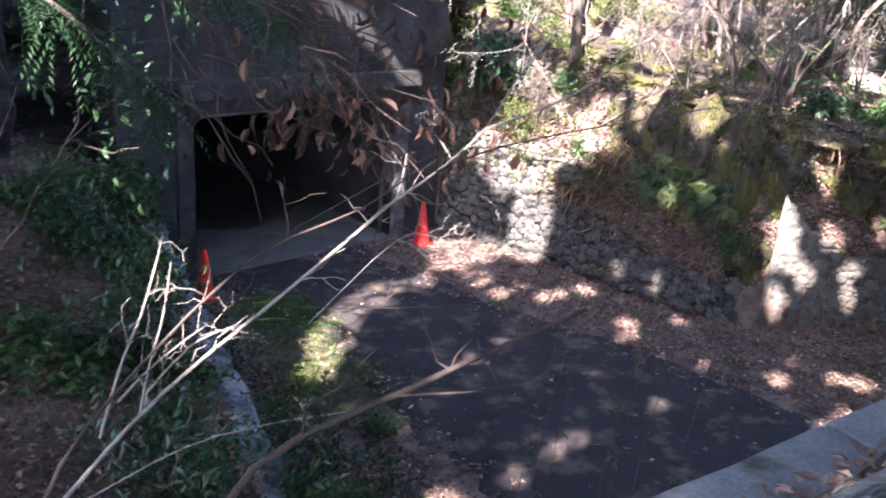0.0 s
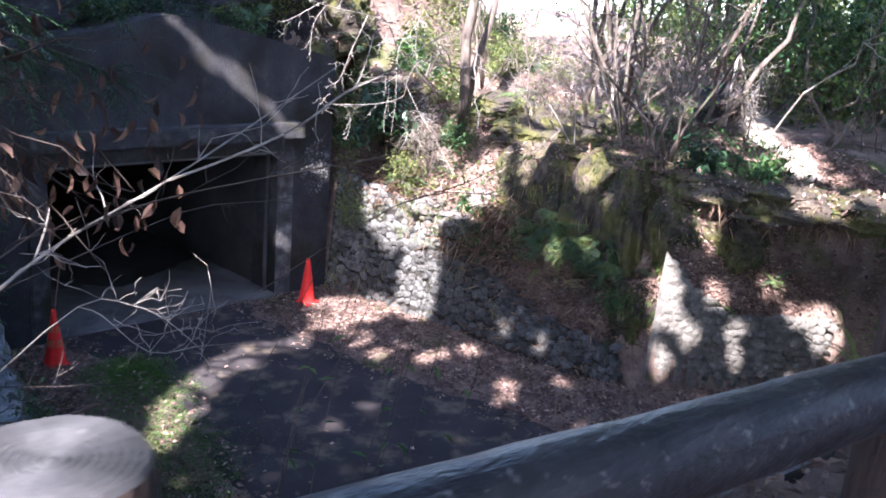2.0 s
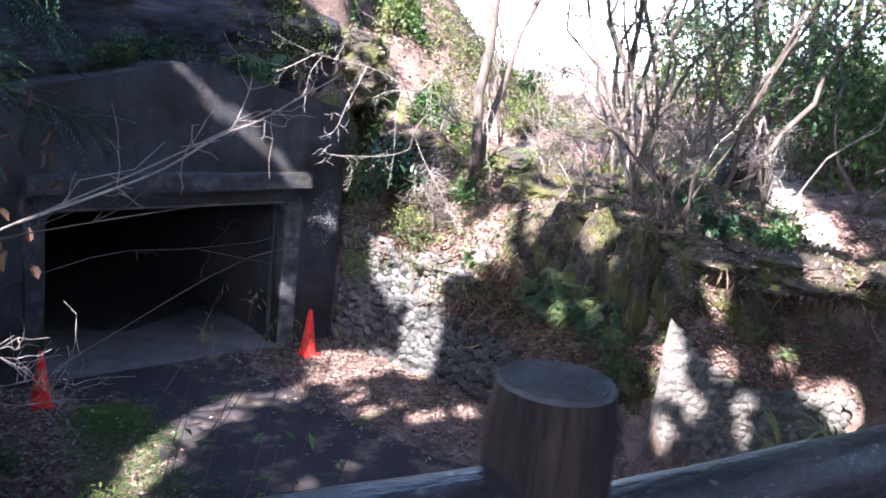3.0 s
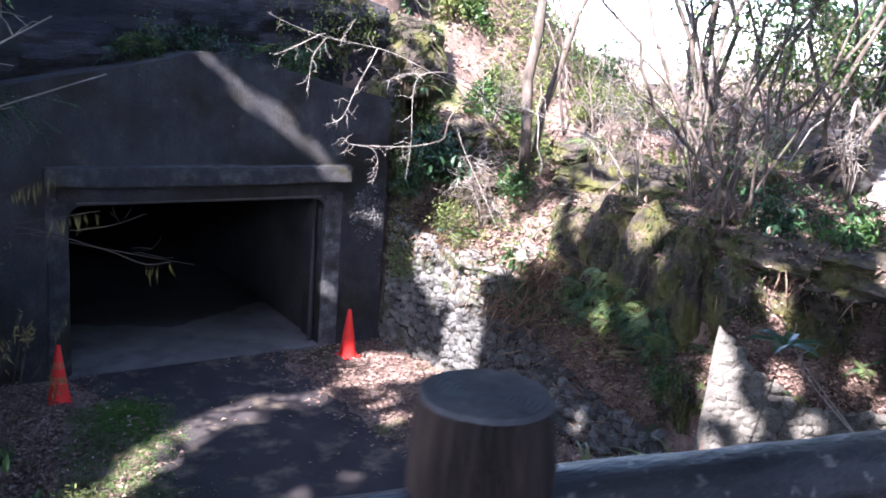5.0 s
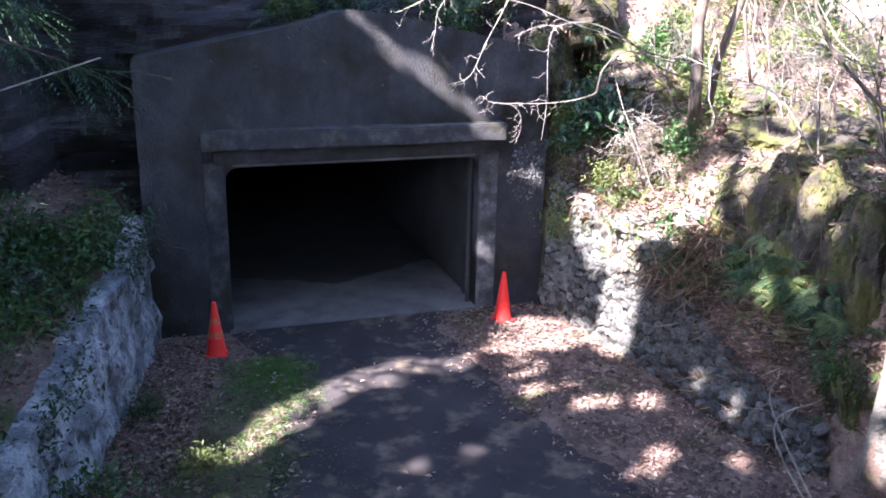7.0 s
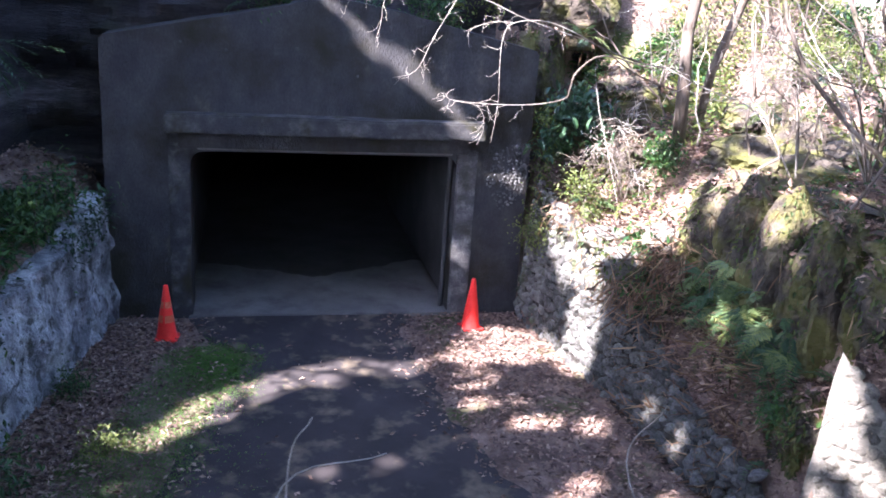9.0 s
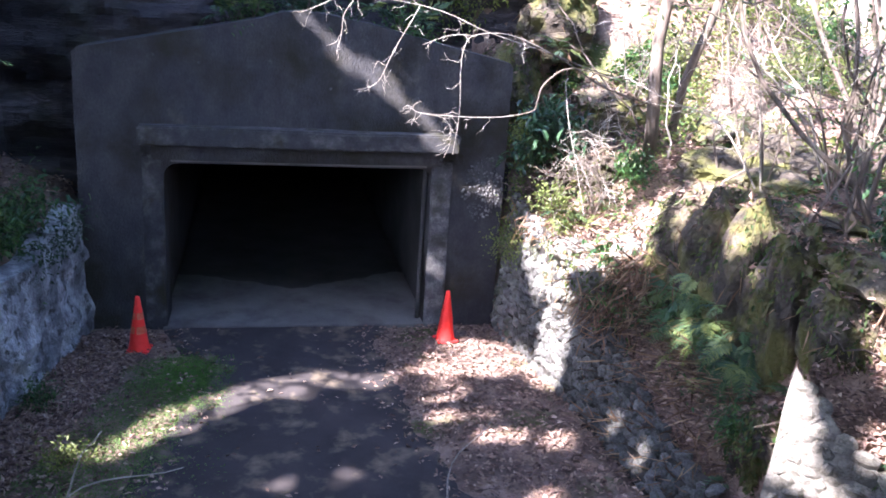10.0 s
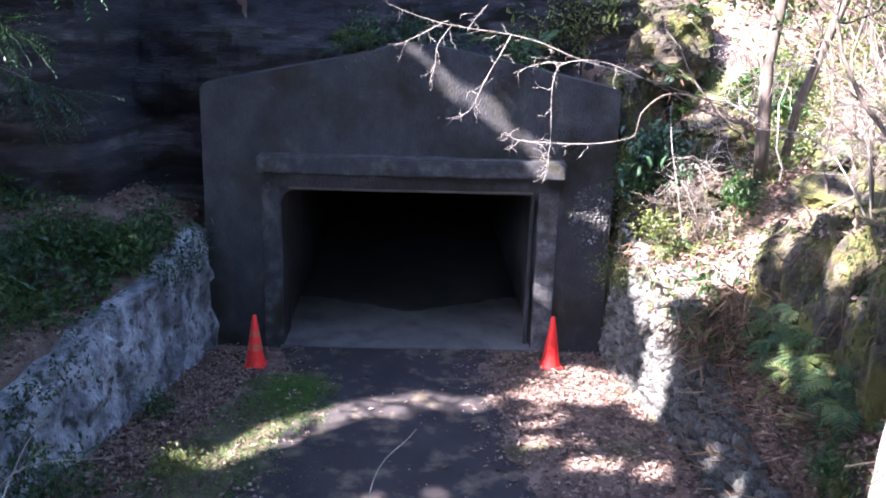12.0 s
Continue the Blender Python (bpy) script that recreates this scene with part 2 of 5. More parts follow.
# ---- mesh helpers ----
class Builder:
    """Collects tubes and leaves for one mesh."""

    def __init__(self):
        self.v, self.f, self.n = [], [], 0

    def add(self, verts, faces):
        self.v.append(np.asarray(verts, float).reshape(-1, 3))
        self.f += [tuple(i + self.n for i in f) for f in faces]
        self.n += len(self.v[-1])

    def tube(self, pts, r0, r1, sides=6, rough=0.0):
        pts = np.asarray(pts, float)
        k = len(pts)
        tang = np.gradient(pts, axis=0)
        tang /= np.linalg.norm(tang, axis=1)[:, None] + 1e-9
        ref = np.array((0.0, 0, 1)) if abs(tang[0][2]) < 0.9 else np.array((1.0, 0, 0))
        a = np.cross(tang, ref)
        a /= np.linalg.norm(a, axis=1)[:, None] + 1e-9
        b = np.cross(tang, a)
        rad = np.linspace(r0, r1, k)
        ang = np.arange(sides) * 2 * np.pi / sides
        ring = np.cos(ang)[None, :, None] * a[:, None, :] + np.sin(ang)[None, :, None] * b[:, None, :]
        rr = rad[:, None] * (1 + rough * np.random.uniform(-1, 1, (k, sides)))
        v = pts[:, None, :] + ring * rr[:, :, None]
        faces = [(i * sides + j, i * sides + (j + 1) % sides, (i + 1) * sides + (j + 1) % sides, (i + 1) * sides + j) for i in range(k - 1) for j in range(sides)]
        faces += [tuple(range(sides))[::-1], tuple((k - 1) * sides + j for j in range(sides))]
        self.add(v, faces)

    def leaves(self, at, way, up, length, width, fold=0.25, oval=False):
        """Pointed leaves, each folded along its rib: base points, directions, face normals."""
        at, way, up = (np.asarray(q, float) for q in (at, way, up))
        way = way / (np.linalg.norm(way, axis=1)[:, None] + 1e-9)
        side = np.cross(way, up)
        side /= np.linalg.norm(side, axis=1)[:, None] + 1e-9
        nrm = np.cross(side, way)
        L, W = np.asarray(length).reshape(-1, 1), np.asarray(width).reshape(-1, 1)
        v = np.stack([at, at + way * L * 0.45 + side * W * 0.5 + nrm * W * fold, at + way * L - nrm * L * 0.12, at + way * L * 0.45 - side * W * 0.5 + nrm * W * fold], 1)
        if oval:
            c1, c2 = at + way * L * 0.28 + nrm * L * 0.06, at + way * L * 0.68
            v = np.stack([at, c1 + side * W * 0.42 + nrm * W * fold, c1, c1 - side * W * 0.42 + nrm * W * fold, c2 + side * W * 0.46 + nrm * W * fold, c2, c2 - side * W * 0.46 + nrm * W * fold, at + way * L - nrm * L * 0.14], 1)
            self.v.append(v.reshape(-1, 3))
            for i in range(len(at)):
                o = self.n + 8 * i
                self.f += [tuple(o + q for q in f) for f in ((0, 1, 2), (0, 2, 3), (1, 4, 5, 2), (2, 5, 6, 3), (4, 7, 5), (5, 7, 6))]
            self.n += 8 * len(at)
            return
        k, base = len(at), self.n
        self.v.append(v.reshape(-1, 3))
        for i in range(k):
            o = base + 4 * i
            self.f += [(o, o + 1, o + 2), (o, o + 2, o + 3)]
        self.n += 4 * k

    def mesh(self, name, mat, smooth=False):
        me = bpy.data.meshes.new(name)
        me.from_pydata(np.concatenate(self.v).tolist(), [], self.f)
        me.materials.append(mat)
        if smooth:
            me.shade_smooth()
        me.update()
        return me


def part(name, data, mat, parent=None, label=""):
    """Links a bmesh, builder or mesh as one object under a thing."""
    if isinstance(data, bmesh.types.BMesh):
        me = bpy.data.meshes.new(name)
        data.to_mesh(me)
        data.free()
        me.materials.append(mat)
    elif isinstance(data, Builder):
        me = data.mesh(name, mat)
    else:
        me = data
    ob = new(name, me)
    ob.parent = parent
    return tagged(ob, label)


def thing(name, label, category, group="", kind="", at=(0, 0, 0)):
    ob = new(name)
    ob.location = at
    ob.empty_display_size = 0.1
    return tagged(ob, label, category, group, kind)


def smoothstep(a, b, v):
    t = min(1.0, max(0.0, (v - a) / (b - a)))
    return t * t * (3 - 2 * t)


def table(rows, v):
    return float(np.interp(v, [r[0] for r in rows], [r[1] for r in rows]))


def nz(x, y, z=0.0, s=1.0):
    return noise.noise((x * s, y * s, z * s))


# ---- ground: one sheet with the sunken road, its banks and the upper path ----
RIGHT_LINE = [(-20, 6.9), (-9, 6.4), (-7, 5.6), (-6.4, 4.8), (-5.43, 3.57), (-5.3, 3.48), (-4.96, 3.28), (-4.6, 3.12), (-3.9, 3.06), (-2, 2.95), (-0.6, 2.72), (0, 2.64), (20, 2.64)]
RIGHT_TOP = [(-9, 1.2), (-6.6, 0.95), (-6.0, 1.02), (-5.8, 1.2), (-5.6, 1.52), (-5.43, 1.8), (-5.36, 0.5), (-4.9, 0.42), (-3.9, 0.55), (-3.2, 0.75), (-2.4, 1.25), (-1.8, 1.6), (0, 1.95)]
LEFT_LINE = [(-20, -5.6), (-8, -4.9), (-6, -4.0), (-4, -3.5), (-1.7, -2.92), (0, -2.66), (20, -2.66)]
LEFT_TOP = [(-8, 0.25), (-6, 0.3), (-4.6, 0.9), (-4, 1.02), (-2.5, 1.3), (0, 1.62)]


def slump(y):
    """How far the low stone wall has slid into a slope."""
    return smoothstep(-2.0, -3.4, y) * (1 - smoothstep(-4.85, -5.05, y))


def fence_y(x):
    return -10.5 - 0.14 * (x + 4.5)


def ground_z(x, y):
    r = x - table(RIGHT_LINE, y)
    z = 0.0
    if r > 0.05:
        top = table(RIGHT_TOP, y)
        ledge = 2.62 + 0.25 * nz(x, y, 3, 0.8)
        up = top + (ledge - top) * (0.35 * smoothstep(0.25, 0.8, r) + 0.65 * smoothstep(0.75, 1.25, r))
        rise = 0.3 * max(0.0, min(y, 2.0) + 1.8) * smoothstep(3.2, 4.6, x) + 0.1 * min(2.5, max(0.0, r - 1.3))
        rise += 2.3 * smoothstep(-0.2, 2.4, y - 0.25 * (x - 4)) * (1 - smoothstep(6.0, 9.0, x)) * smoothstep(3.0, 4.4, x)
        z = max(z, (up + rise) * smoothstep(0.05 + 0.06 * slump(y), 0.28 + 0.3 * slump(y) + 1.1 * smoothstep(-6.4, -7.4, y), r))
    l = table(LEFT_LINE, y) - x
    if l > 0.05:
        top = table(LEFT_TOP, y)
        z = max(z, (top + 0.42 * min(l, 4.0) * (0.8 + 0.3 * nz(x, y, 1, 0.7))) * smoothstep(0.05, 0.28, l))
    if y > 0.45 and x < 4.2:
        z = max(z, 7.5 * smoothstep(0.5 + 1.6 * smoothstep(-2.3, -2.9, x), 1.1 + 1.6 * smoothstep(-2.3, -2.9, x), y) * (1 - smoothstep(2.9, 4.2, x)))
    f = y - fence_y(x)
    if f < 3.0:
        w = smoothstep(-5.2, -6.2, x)
        drop = (1 - w) * smoothstep(0.95, 1.12, f) + w * smoothstep(0.5, 2.9, f)
        z = max(z, 3.1 * (1 - drop))
    if f < 0.4:
        z = 3.1
    if y < -15.5:
        z += 0.45 * min(16.0, -15.5 - y)
    return z + 0.05 * nz(x, y, 0, 1.3) * (1 if z > 0.1 else 0.15) + 0.02 * nz(x, y, 5, 5)


def axis(lo, hi, fine0, fine1, step):
    mid = np.arange(fine0, fine1 + step / 2, step)
    low = fine0 - np.geomspace(step, fine0 - lo, 22)[::-1]
    high = fine1 + np.geomspace(step, hi - fine1, 22)
    return np.concatenate([low, mid, high])


gx, gy = axis(-420, 420, -9, 10, 0.13), axis(-420, 420, -13.5, 4, 0.13)
gv = [(x, y, ground_z(x, y) - 0.012) for y in gy for x in gx]
gn = len(gx)
gf = []
for j in range(len(gy) - 1):
    for i in range(gn - 1):
        cx, cy = (gx[i] + gx[i + 1]) / 2, (gy[j] + gy[j + 1]) / 2
        if not (abs(cx) < 2.3 and 0.3 < cy < 1.3):
            gf.append((j * gn + i, j * gn + i + 1, (j + 1) * gn + i + 1, (j + 1) * gn + i))
gm = bpy.data.meshes.new("ground")
gm.from_pydata(gv, [], gf)
gm.materials.append(SOIL)
gm.shade_smooth()
tagged(new("ground", gm), "brown leaf-strewn forest soil with patches of moss", "ground", kind="structure")

# asphalt road from the tunnel mouth to beneath the upper path
bm = bmesh.new()
ROAD = [(0.0, -1.75, 1.2), (-0.6, -1.6, 1.0), (-1.2, -1.25, 1.05), (-2.0, -1.25, 1.15), (-3.0, -1.6, 1.2), (-4.0, -1.75, 1.45), (-5.0, -2.0, 1.65), (-6.5, -2.1, 1.8), (-8.0, -2.3, 2.0), (-9.4, -2.5, 2.1)]
rows = []
for k in range(76):
    y = -k * 0.125
    lo = np.interp(-y, [-r[0] for r in ROAD], [r[1] for r in ROAD]) + 0.12 * nz(1, y, 0, 2.1)
    hi = np.interp(-y, [-r[0] for r in ROAD], [r[2] for r in ROAD]) + 0.14 * nz(7, y, 0, 2.3)
    rows.append([bm.verts.new((lo + (hi - lo) * i / 16, y, 0.012 + (0.006 * nz(lo + i * 0.2, y, 2, 1.5)) - (0.03 if i in (0, 16) else 0))) for i in range(17)])
for a, b in zip(rows, rows[1:]):
    for i in range(16):
        bm.faces.new((a[i], b[i], b[i + 1], a[i + 1]))
tagged(part("road", bm, ASPHALT), "dark worn asphalt road dappled with sunlight", "road", kind="structure")

# trodden earth path on the upper level
bm = bmesh.new()
rows = []
for k in range(60):
    x = -10 + k * 0.5
    y0 = fence_y(x) - 0.55 if x < 4 else fence_y(4) - 0.55 + 0.36 * (x - 4)
    rows.append([bm.verts.new((x, y0 - 2.1 * i / 8 + 0.08 * nz(x, i, 0, 1.1), ground_z(x, y0 - 2.1 * i / 8) + 0.006)) for i in range(9)])
for a, b in zip(rows, rows[1:]):
    for i in range(8):
        bm.faces.new((a[i], a[i + 1], b[i + 1], b[i]))
tagged(part("path", bm, PATHSOIL), "trodden bare earth footpath above the road", "path", kind="structure")

# ---- tunnel portal ----
portal = thing("tunnel_portal", "dark weathered concrete tunnel portal with a low gabled top", "tunnel portal", kind="structure")
outline = [(-2.71, -0.05), (-1.69, -0.05), (-1.69, 2.04)]
outline += [(-1.53 - 0.16 * math.cos(a), 2.04 + 0.16 * math.sin(a)) for a in (0.4, 0.8, 1.2, 1.57)]
outline += [(1.55 + 0.16 * math.sin(a), 2.04 + 0.16 * math.cos(a)) for a in (0.0, 0.4, 0.8, 1.2)]
outline += [(1.71, 2.04), (1.71, -0.05), (2.7, -0.05), (2.7, 3.55), (2.66, 3.62), (1.8, 3.8), (0.9, 4.0), (0.3, 4.1), (0.0, 4.13), (-0.25, 4.1), (-0.5, 4.02), (-1.4, 3.82), (-2.66, 3.56), (-2.71, 3.5)]
bm = bmesh.new()
face = bm.faces.new([bm.verts.new((x, 0, z)) for x, z in outline])
ext = bmesh.ops.extrude_face_region(bm, geom=[face])
bmesh.ops.translate(bm, vec=(0, 0.62, 0), verts=[e for e in ext["geom"] if isinstance(e, bmesh.types.BMVert)])
bmesh.ops.triangulate(bm, faces=bm.faces[:])
bmesh.ops.recalc_face_normals(bm, faces=bm.faces[:])
part("front_wall", bm, CONCRETE, portal)


def block(x0, x1, y0, y1, z0, z1, bevel=0.02, cuts=0, wobble=0.0):
    bm = bmesh.new()
    bmesh.ops.create_cube(bm, size=1.0, matrix=Matrix.Translation(((x0 + x1) / 2, (y0 + y1) / 2, (z0 + z1) / 2)) @ Matrix.Diagonal((x1 - x0, y1 - y0, z1 - z0, 1)))
    if bevel:
        bmesh.ops.bevel(bm, geom=bm.edges[:], offset=bevel, segments=2, affect="EDGES")
    if cuts:
        bmesh.ops.subdivide_edges(bm, edges=[e for e in bm.edges if e.calc_length() > 0.4], cuts=cuts, use_grid_fill=True)
        for v in bm.verts:
            v.co += Vector((nz(*v.co, 2.0), nz(v.co.y, v.co.z, v.co.x, 2.0), nz(v.co.z, v.co.x, v.co.y, 2.0))) * wobble
    return bm


part("lintel", block(-1.98, 2.02, -0.24, 0.05, 2.45, 2.685, 0.022, 14, 0.014), LINTEL, portal, "pale projecting concrete lintel with moss")
part("soffit", block(-1.82, 1.84, -0.13, 0.05, 2.26, 2.453, 0.02, 12, 0.008), CONCRETE, portal)
# light bounced off the ground is put into this strip's paler colour
part("soffit_edge", block(-1.6, 1.62, -0.1, 0.05, 2.232, 2.262, 0.008, 12, 0.006), FLOORC, portal, "concrete edge over the opening, paler for the light off the ground")
part("pilaster", block(1.71, 1.98, -0.05, 0.03, -0.03, 2.3, 0.02, 10, 0.015), SCUFFED, portal, "scuffed pale concrete jamb")
part("pilaster", block(-1.95, -1.69, -0.035, 0.03, -0.03, 2.3, 0.02, 10, 0.012), LINTEL, portal)
b, chips = Builder(), np.random.default_rng(77)
for k in range(420):
    x, z = chips.uniform(2.08, 2.68), chips.uniform(1.1, 2.45)
    if (x - 2.42) ** 2 / 0.07 + (z - 1.95) ** 2 / 0.16 > 1 + 0.5 * nz(x, z, 0, 5):
        continue
    r = chips.uniform(0.012, 0.024)
    ring = [(x + r * math.cos(a) * chips.uniform(0.8, 1.2), 0.002, z + r * math.sin(a) * chips.uniform(0.8, 1.2)) for a in np.arange(6) * 1.047]
    cap = [(x + 0.5 * (q[0] - x), -0.014, z + 0.5 * (q[2] - z)) for q in ring]
    b.add(ring + cap, [(i, (i + 1) % 6, 6 + (i + 1) % 6, 6 + i) for i in range(6)] + [tuple(range(6, 12))])
tagged(part("aggregate", b, SCUFFED, portal, "pebbles laid bare in the worn concrete"), kind="stuff")
for x, z in ((-2.16, 3.39), (-1.78, 3.52), (-0.9, 3.62), (-1.25, 3.45), (-0.4, 3.5), (-2.4, 3.25), (0.35, 3.2), (-1.0, 3.0)):
    b = Builder()
    r = 0.02 + 0.012 * nz(x, z, 0, 9)
    b.add([(x + r * math.cos(a), 0.001, z + r * math.sin(a)) for a in np.arange(8) * 0.785] + [(x + 0.6 * r * math.cos(a), -0.008, z + 0.6 * r * math.sin(a)) for a in np.arange(8) * 0.785], [(i, (i + 1) % 8, 8 + (i + 1) % 8, 8 + i) for i in range(8)] + [tuple(range(8, 16))])
    part("plug", b, LINTEL, portal)
tunnel = thing("tunnel", "unlit concrete-lined tunnel running into the hill", "tunnel", kind="structure")
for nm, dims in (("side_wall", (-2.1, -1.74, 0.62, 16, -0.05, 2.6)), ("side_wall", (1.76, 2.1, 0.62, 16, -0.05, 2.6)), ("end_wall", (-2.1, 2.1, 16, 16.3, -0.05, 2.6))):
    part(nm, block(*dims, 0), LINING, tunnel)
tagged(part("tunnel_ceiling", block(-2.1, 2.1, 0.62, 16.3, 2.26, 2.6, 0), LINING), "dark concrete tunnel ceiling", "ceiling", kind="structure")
tagged(part("tunnel_floor", block(-1.74, 1.76, -0.06, 16, -0.2, 0.03, 0.01), FLOORC), "pale dusty concrete slab at the tunnel mouth", "floor", kind="structure")
# dark sheet on the slab: daylight's falloff into the tunnel, put in as colour
bm = bmesh.new()
rows = []
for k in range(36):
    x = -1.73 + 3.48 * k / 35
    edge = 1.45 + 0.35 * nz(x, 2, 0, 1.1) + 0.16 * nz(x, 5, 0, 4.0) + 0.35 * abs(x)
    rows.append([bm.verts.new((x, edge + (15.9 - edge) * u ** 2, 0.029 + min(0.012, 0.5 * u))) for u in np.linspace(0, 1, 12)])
for a, b in zip(rows, rows[1:]):
    for i in range(11):
        bm.faces.new((a[i], b[i], b[i + 1], a[i + 1]))
tagged(part("tunnel_ground", bm, TUNNELSHADE), "dark sheet that paints the shade on the floor deeper in the tunnel", "floor", kind="structure")
part("drain_pipe", (lambda b: (b.tube([(1.66, 0.2, 0.02), (1.66, 0.2, 1.2), (1.665, 0.2, 2.2)], 0.035, 0.035, 10), b)[1])(Builder()), LINING, portal)


# ---- rock ----
def cliff_y(x, z):
    strata = 0.22 * nz(0.25 * x, 3.1, z, 2.4) + 0.1 * nz(0.6 * x, 1.7, z, 6.0) + 0.35 * nz(x, 0, z, 0.45) + 0.05 * nz(x, 4, z, 4)
    y = 0.75 + 0.16 * max(0.0, z - 4) + strata
    if x > 2.9:
        y += 0.75 * (x - 2.9) ** 1.3
    y -= 1.75 * smoothstep(-3.7, -4.1, x + 0.12 * nz(x, 5, z, 2.2)) * (0.75 + 0.25 * nz(x, 2, z, 0.8))
    y -= 1.6 * smoothstep(-4.9, -7.5, x)
    return y


bm = bmesh.new()
xs, zs = np.concatenate([np.arange(-10, -4.2, 0.1), np.arange(-4.2, -3.6, 0.04), np.arange(-3.6, 4.6, 0.1)]), np.arange(0.6, 9.4, 0.085)
grid = [[bm.verts.new((x + 0.05 * nz(x, 9, z, 3), cliff_y(x, z), z)) for x in xs] for z in zs]
for a, b in zip(grid, grid[1:]):
    for i in range(len(xs) - 1):
        if abs(xs[i] + 0.05) > 2.4 or a[i].co.z > 3.2:
            bm.faces.new((a[i], a[i + 1], b[i + 1], b[i]))
bmesh.ops.delete(bm, geom=[v for v in bm.verts if not v.link_faces], context="VERTS")
tagged(part("rock_cliff", bm, ROCK), "dark layered sandstone cliff behind the tunnel portal", "cliff", kind="structure")


def boulder(name, at, size, turn, seed, mat, label, category="rock", detail=4, boxy=0.8, fissures=0.0):
    """A rock with broken beds: soft box shape, ledges along its bedding, three scales of roughness."""
    bm = bmesh.new()
    bmesh.ops.create_icosphere(bm, subdivisions=detail, radius=1.0)
    for v in bm.verts:
        p = v.co
        q = Vector([math.copysign(abs(c) ** boxy, c) for c in p])
        bed = math.floor(q.z * 3.2 + 0.6 * nz(q.x, q.y, seed, 1.1)) / 3.2
        d = 1 + 0.38 * nz(p.x + seed, p.y, p.z, 1.1) + 0.2 * nz(p.x, p.y + seed, p.z, 2.9) + 0.09 * nz(p.x, p.y, p.z + seed, 7) + 0.14 * nz(seed, 3 * bed, 0, 1.9) + fissures * nz(3.4 * p.x + seed, 3.4 * p.y, 0.7 * p.z)
        v.co = Vector((q.x * size[0] * d, q.y * size[1] * d, q.z * size[2] * (1 + 0.3 * nz(p.x, p.y, seed, 1.6) + 0.1 * nz(p.x, p.y, seed, 5))))
    ob = part(name, bm, mat)
    ob.matrix_world = pose(*at, 0, 0, turn)
    return tagged(ob, label, category)


for k, (x, y, z, sx, sy, sz, turn) in enumerate([(3.98, -2.85, 1.85, 0.3, 0.34, 0.75, 20), (4.06, -3.4, 1.82, 0.35, 0.34, 0.85, 50), (4.14, -3.98, 1.78, 0.36, 0.38, 0.92, 10), (4.24, -4.55, 1.7, 0.34, 0.34, 0.98, 70)]):
    boulder("rock", (x, y, z), (sx, sy, sz), turn, 3 + 5 * k, LEDGEROCK, "upright fissured rock of the ledge, mossy on top", detail=5, fissures=0.12)
for k, (x, y, z, sx, sy, sz, turn) in enumerate([(4.9, -5.25, 2.5, 0.75, 0.6, 0.24, 15), (5.15, -6.1, 2.45, 0.75, 0.65, 0.25, 35), (5.6, -6.9, 2.42, 0.6, 0.6, 0.22, 60), (4.62, -3.7, 2.62, 0.5, 0.8, 0.13, 5)]):
    boulder("rock_slab", (x, y, z), (sx, sy, sz), turn, 33 + 7 * k, LEDGEROCK, "dark mossy rock slab overhanging the stone wall", detail=5, boxy=0.7)
boulder("rock", (4.3, -2.75, 2.25), (0.45, 0.5, 0.45), 30, 5, MOSSROCK, "sunlit moss-covered rock on the bank")
boulder("rock", (3.85, -0.35, 2.9), (0.6, 0.5, 0.5), 10, 7, MOSSROCK, "large mossy boulder beside the portal", detail=5)
boulder("rock", (3.4, 1.0, 4.2), (0.7, 0.5, 0.6), 0, 11, MOSSROCK, "mossy boulder at the cliff's edge", detail=5)
boulder("rock", (2.9, 0.75, 3.2), (0.4, 0.4, 0.7), 40, 12, MOSSROCK, "dark mossy rock against the portal's side", detail=5)
boulder("rock", (5.3, -2.2, 2.85), (0.7, 0.5, 0.3), 60, 14, MOSSROCK, "low moss-covered rock among the trees")
for k, (x, y, z, sx, sy, sz) in enumerate([(3.2, -2.3, 1.5, 0.3, 0.3, 0.2), (3.12, -1.75, 1.62, 0.22, 0.26, 0.16), (3.5, -2.45, 1.85, 0.22, 0.2, 0.14)]):
    boulder("rock", (x, y, z), (sx, sy, sz), 40 * k, 61 + 5 * k, PALESTONE, "pale flat rock on top of the stone wall", detail=4)
boulder("rock", (6.3, -3.6, 2.9), (0.45, 0.4, 0.3), 20, 17, MOSSROCK, "low mossy rock beside the path")

for k, (x, y, z, sx, sy, sz, turn) in enumerate([(5.3, -1.15, 3.0, 0.6, 0.45, 0.22, 30), (5.4, -2.95, 2.85, 0.55, 0.4, 0.24, 10), (4.6, -2.3, 2.75, 0.4, 0.45, 0.25, 70), (4.75, -3.1, 2.75, 0.45, 0.35, 0.2, 120)]):
    boulder("mossy_mound", (x, y, z), (sx, sy, sz), turn, 91 + 6 * k, MOSSROCK, "low rounded rock under yellow-green moss on the bank", "rock", detail=5, boxy=0.95)
# the last, lowest rock is added as the darkness of a shaded hollow
for k, (x, y, z, sx, sy, sz, turn) in enumerate([(4.4, -5.1, 1.85, 0.42, 0.36, 0.55, 20), (4.95, -5.6, 1.85, 0.5, 0.42, 0.5, 45), (3.9, -4.98, 0.75, 0.26, 0.26, 0.42, 70)]):
    boulder("rock", (x, y, z), (sx, sy, sz), turn, 141 + 5 * k, LEDGEROCK, "dark rock face between the ferns and the pier, its lowest part standing in for a shaded hollow", detail=5, fissures=0.1)
boulder("rock", (8.1, -3.6, 3.1), (0.55, 0.4, 0.5), 25, 131, ROCK, "dark rock behind the bleached sticks by the path")
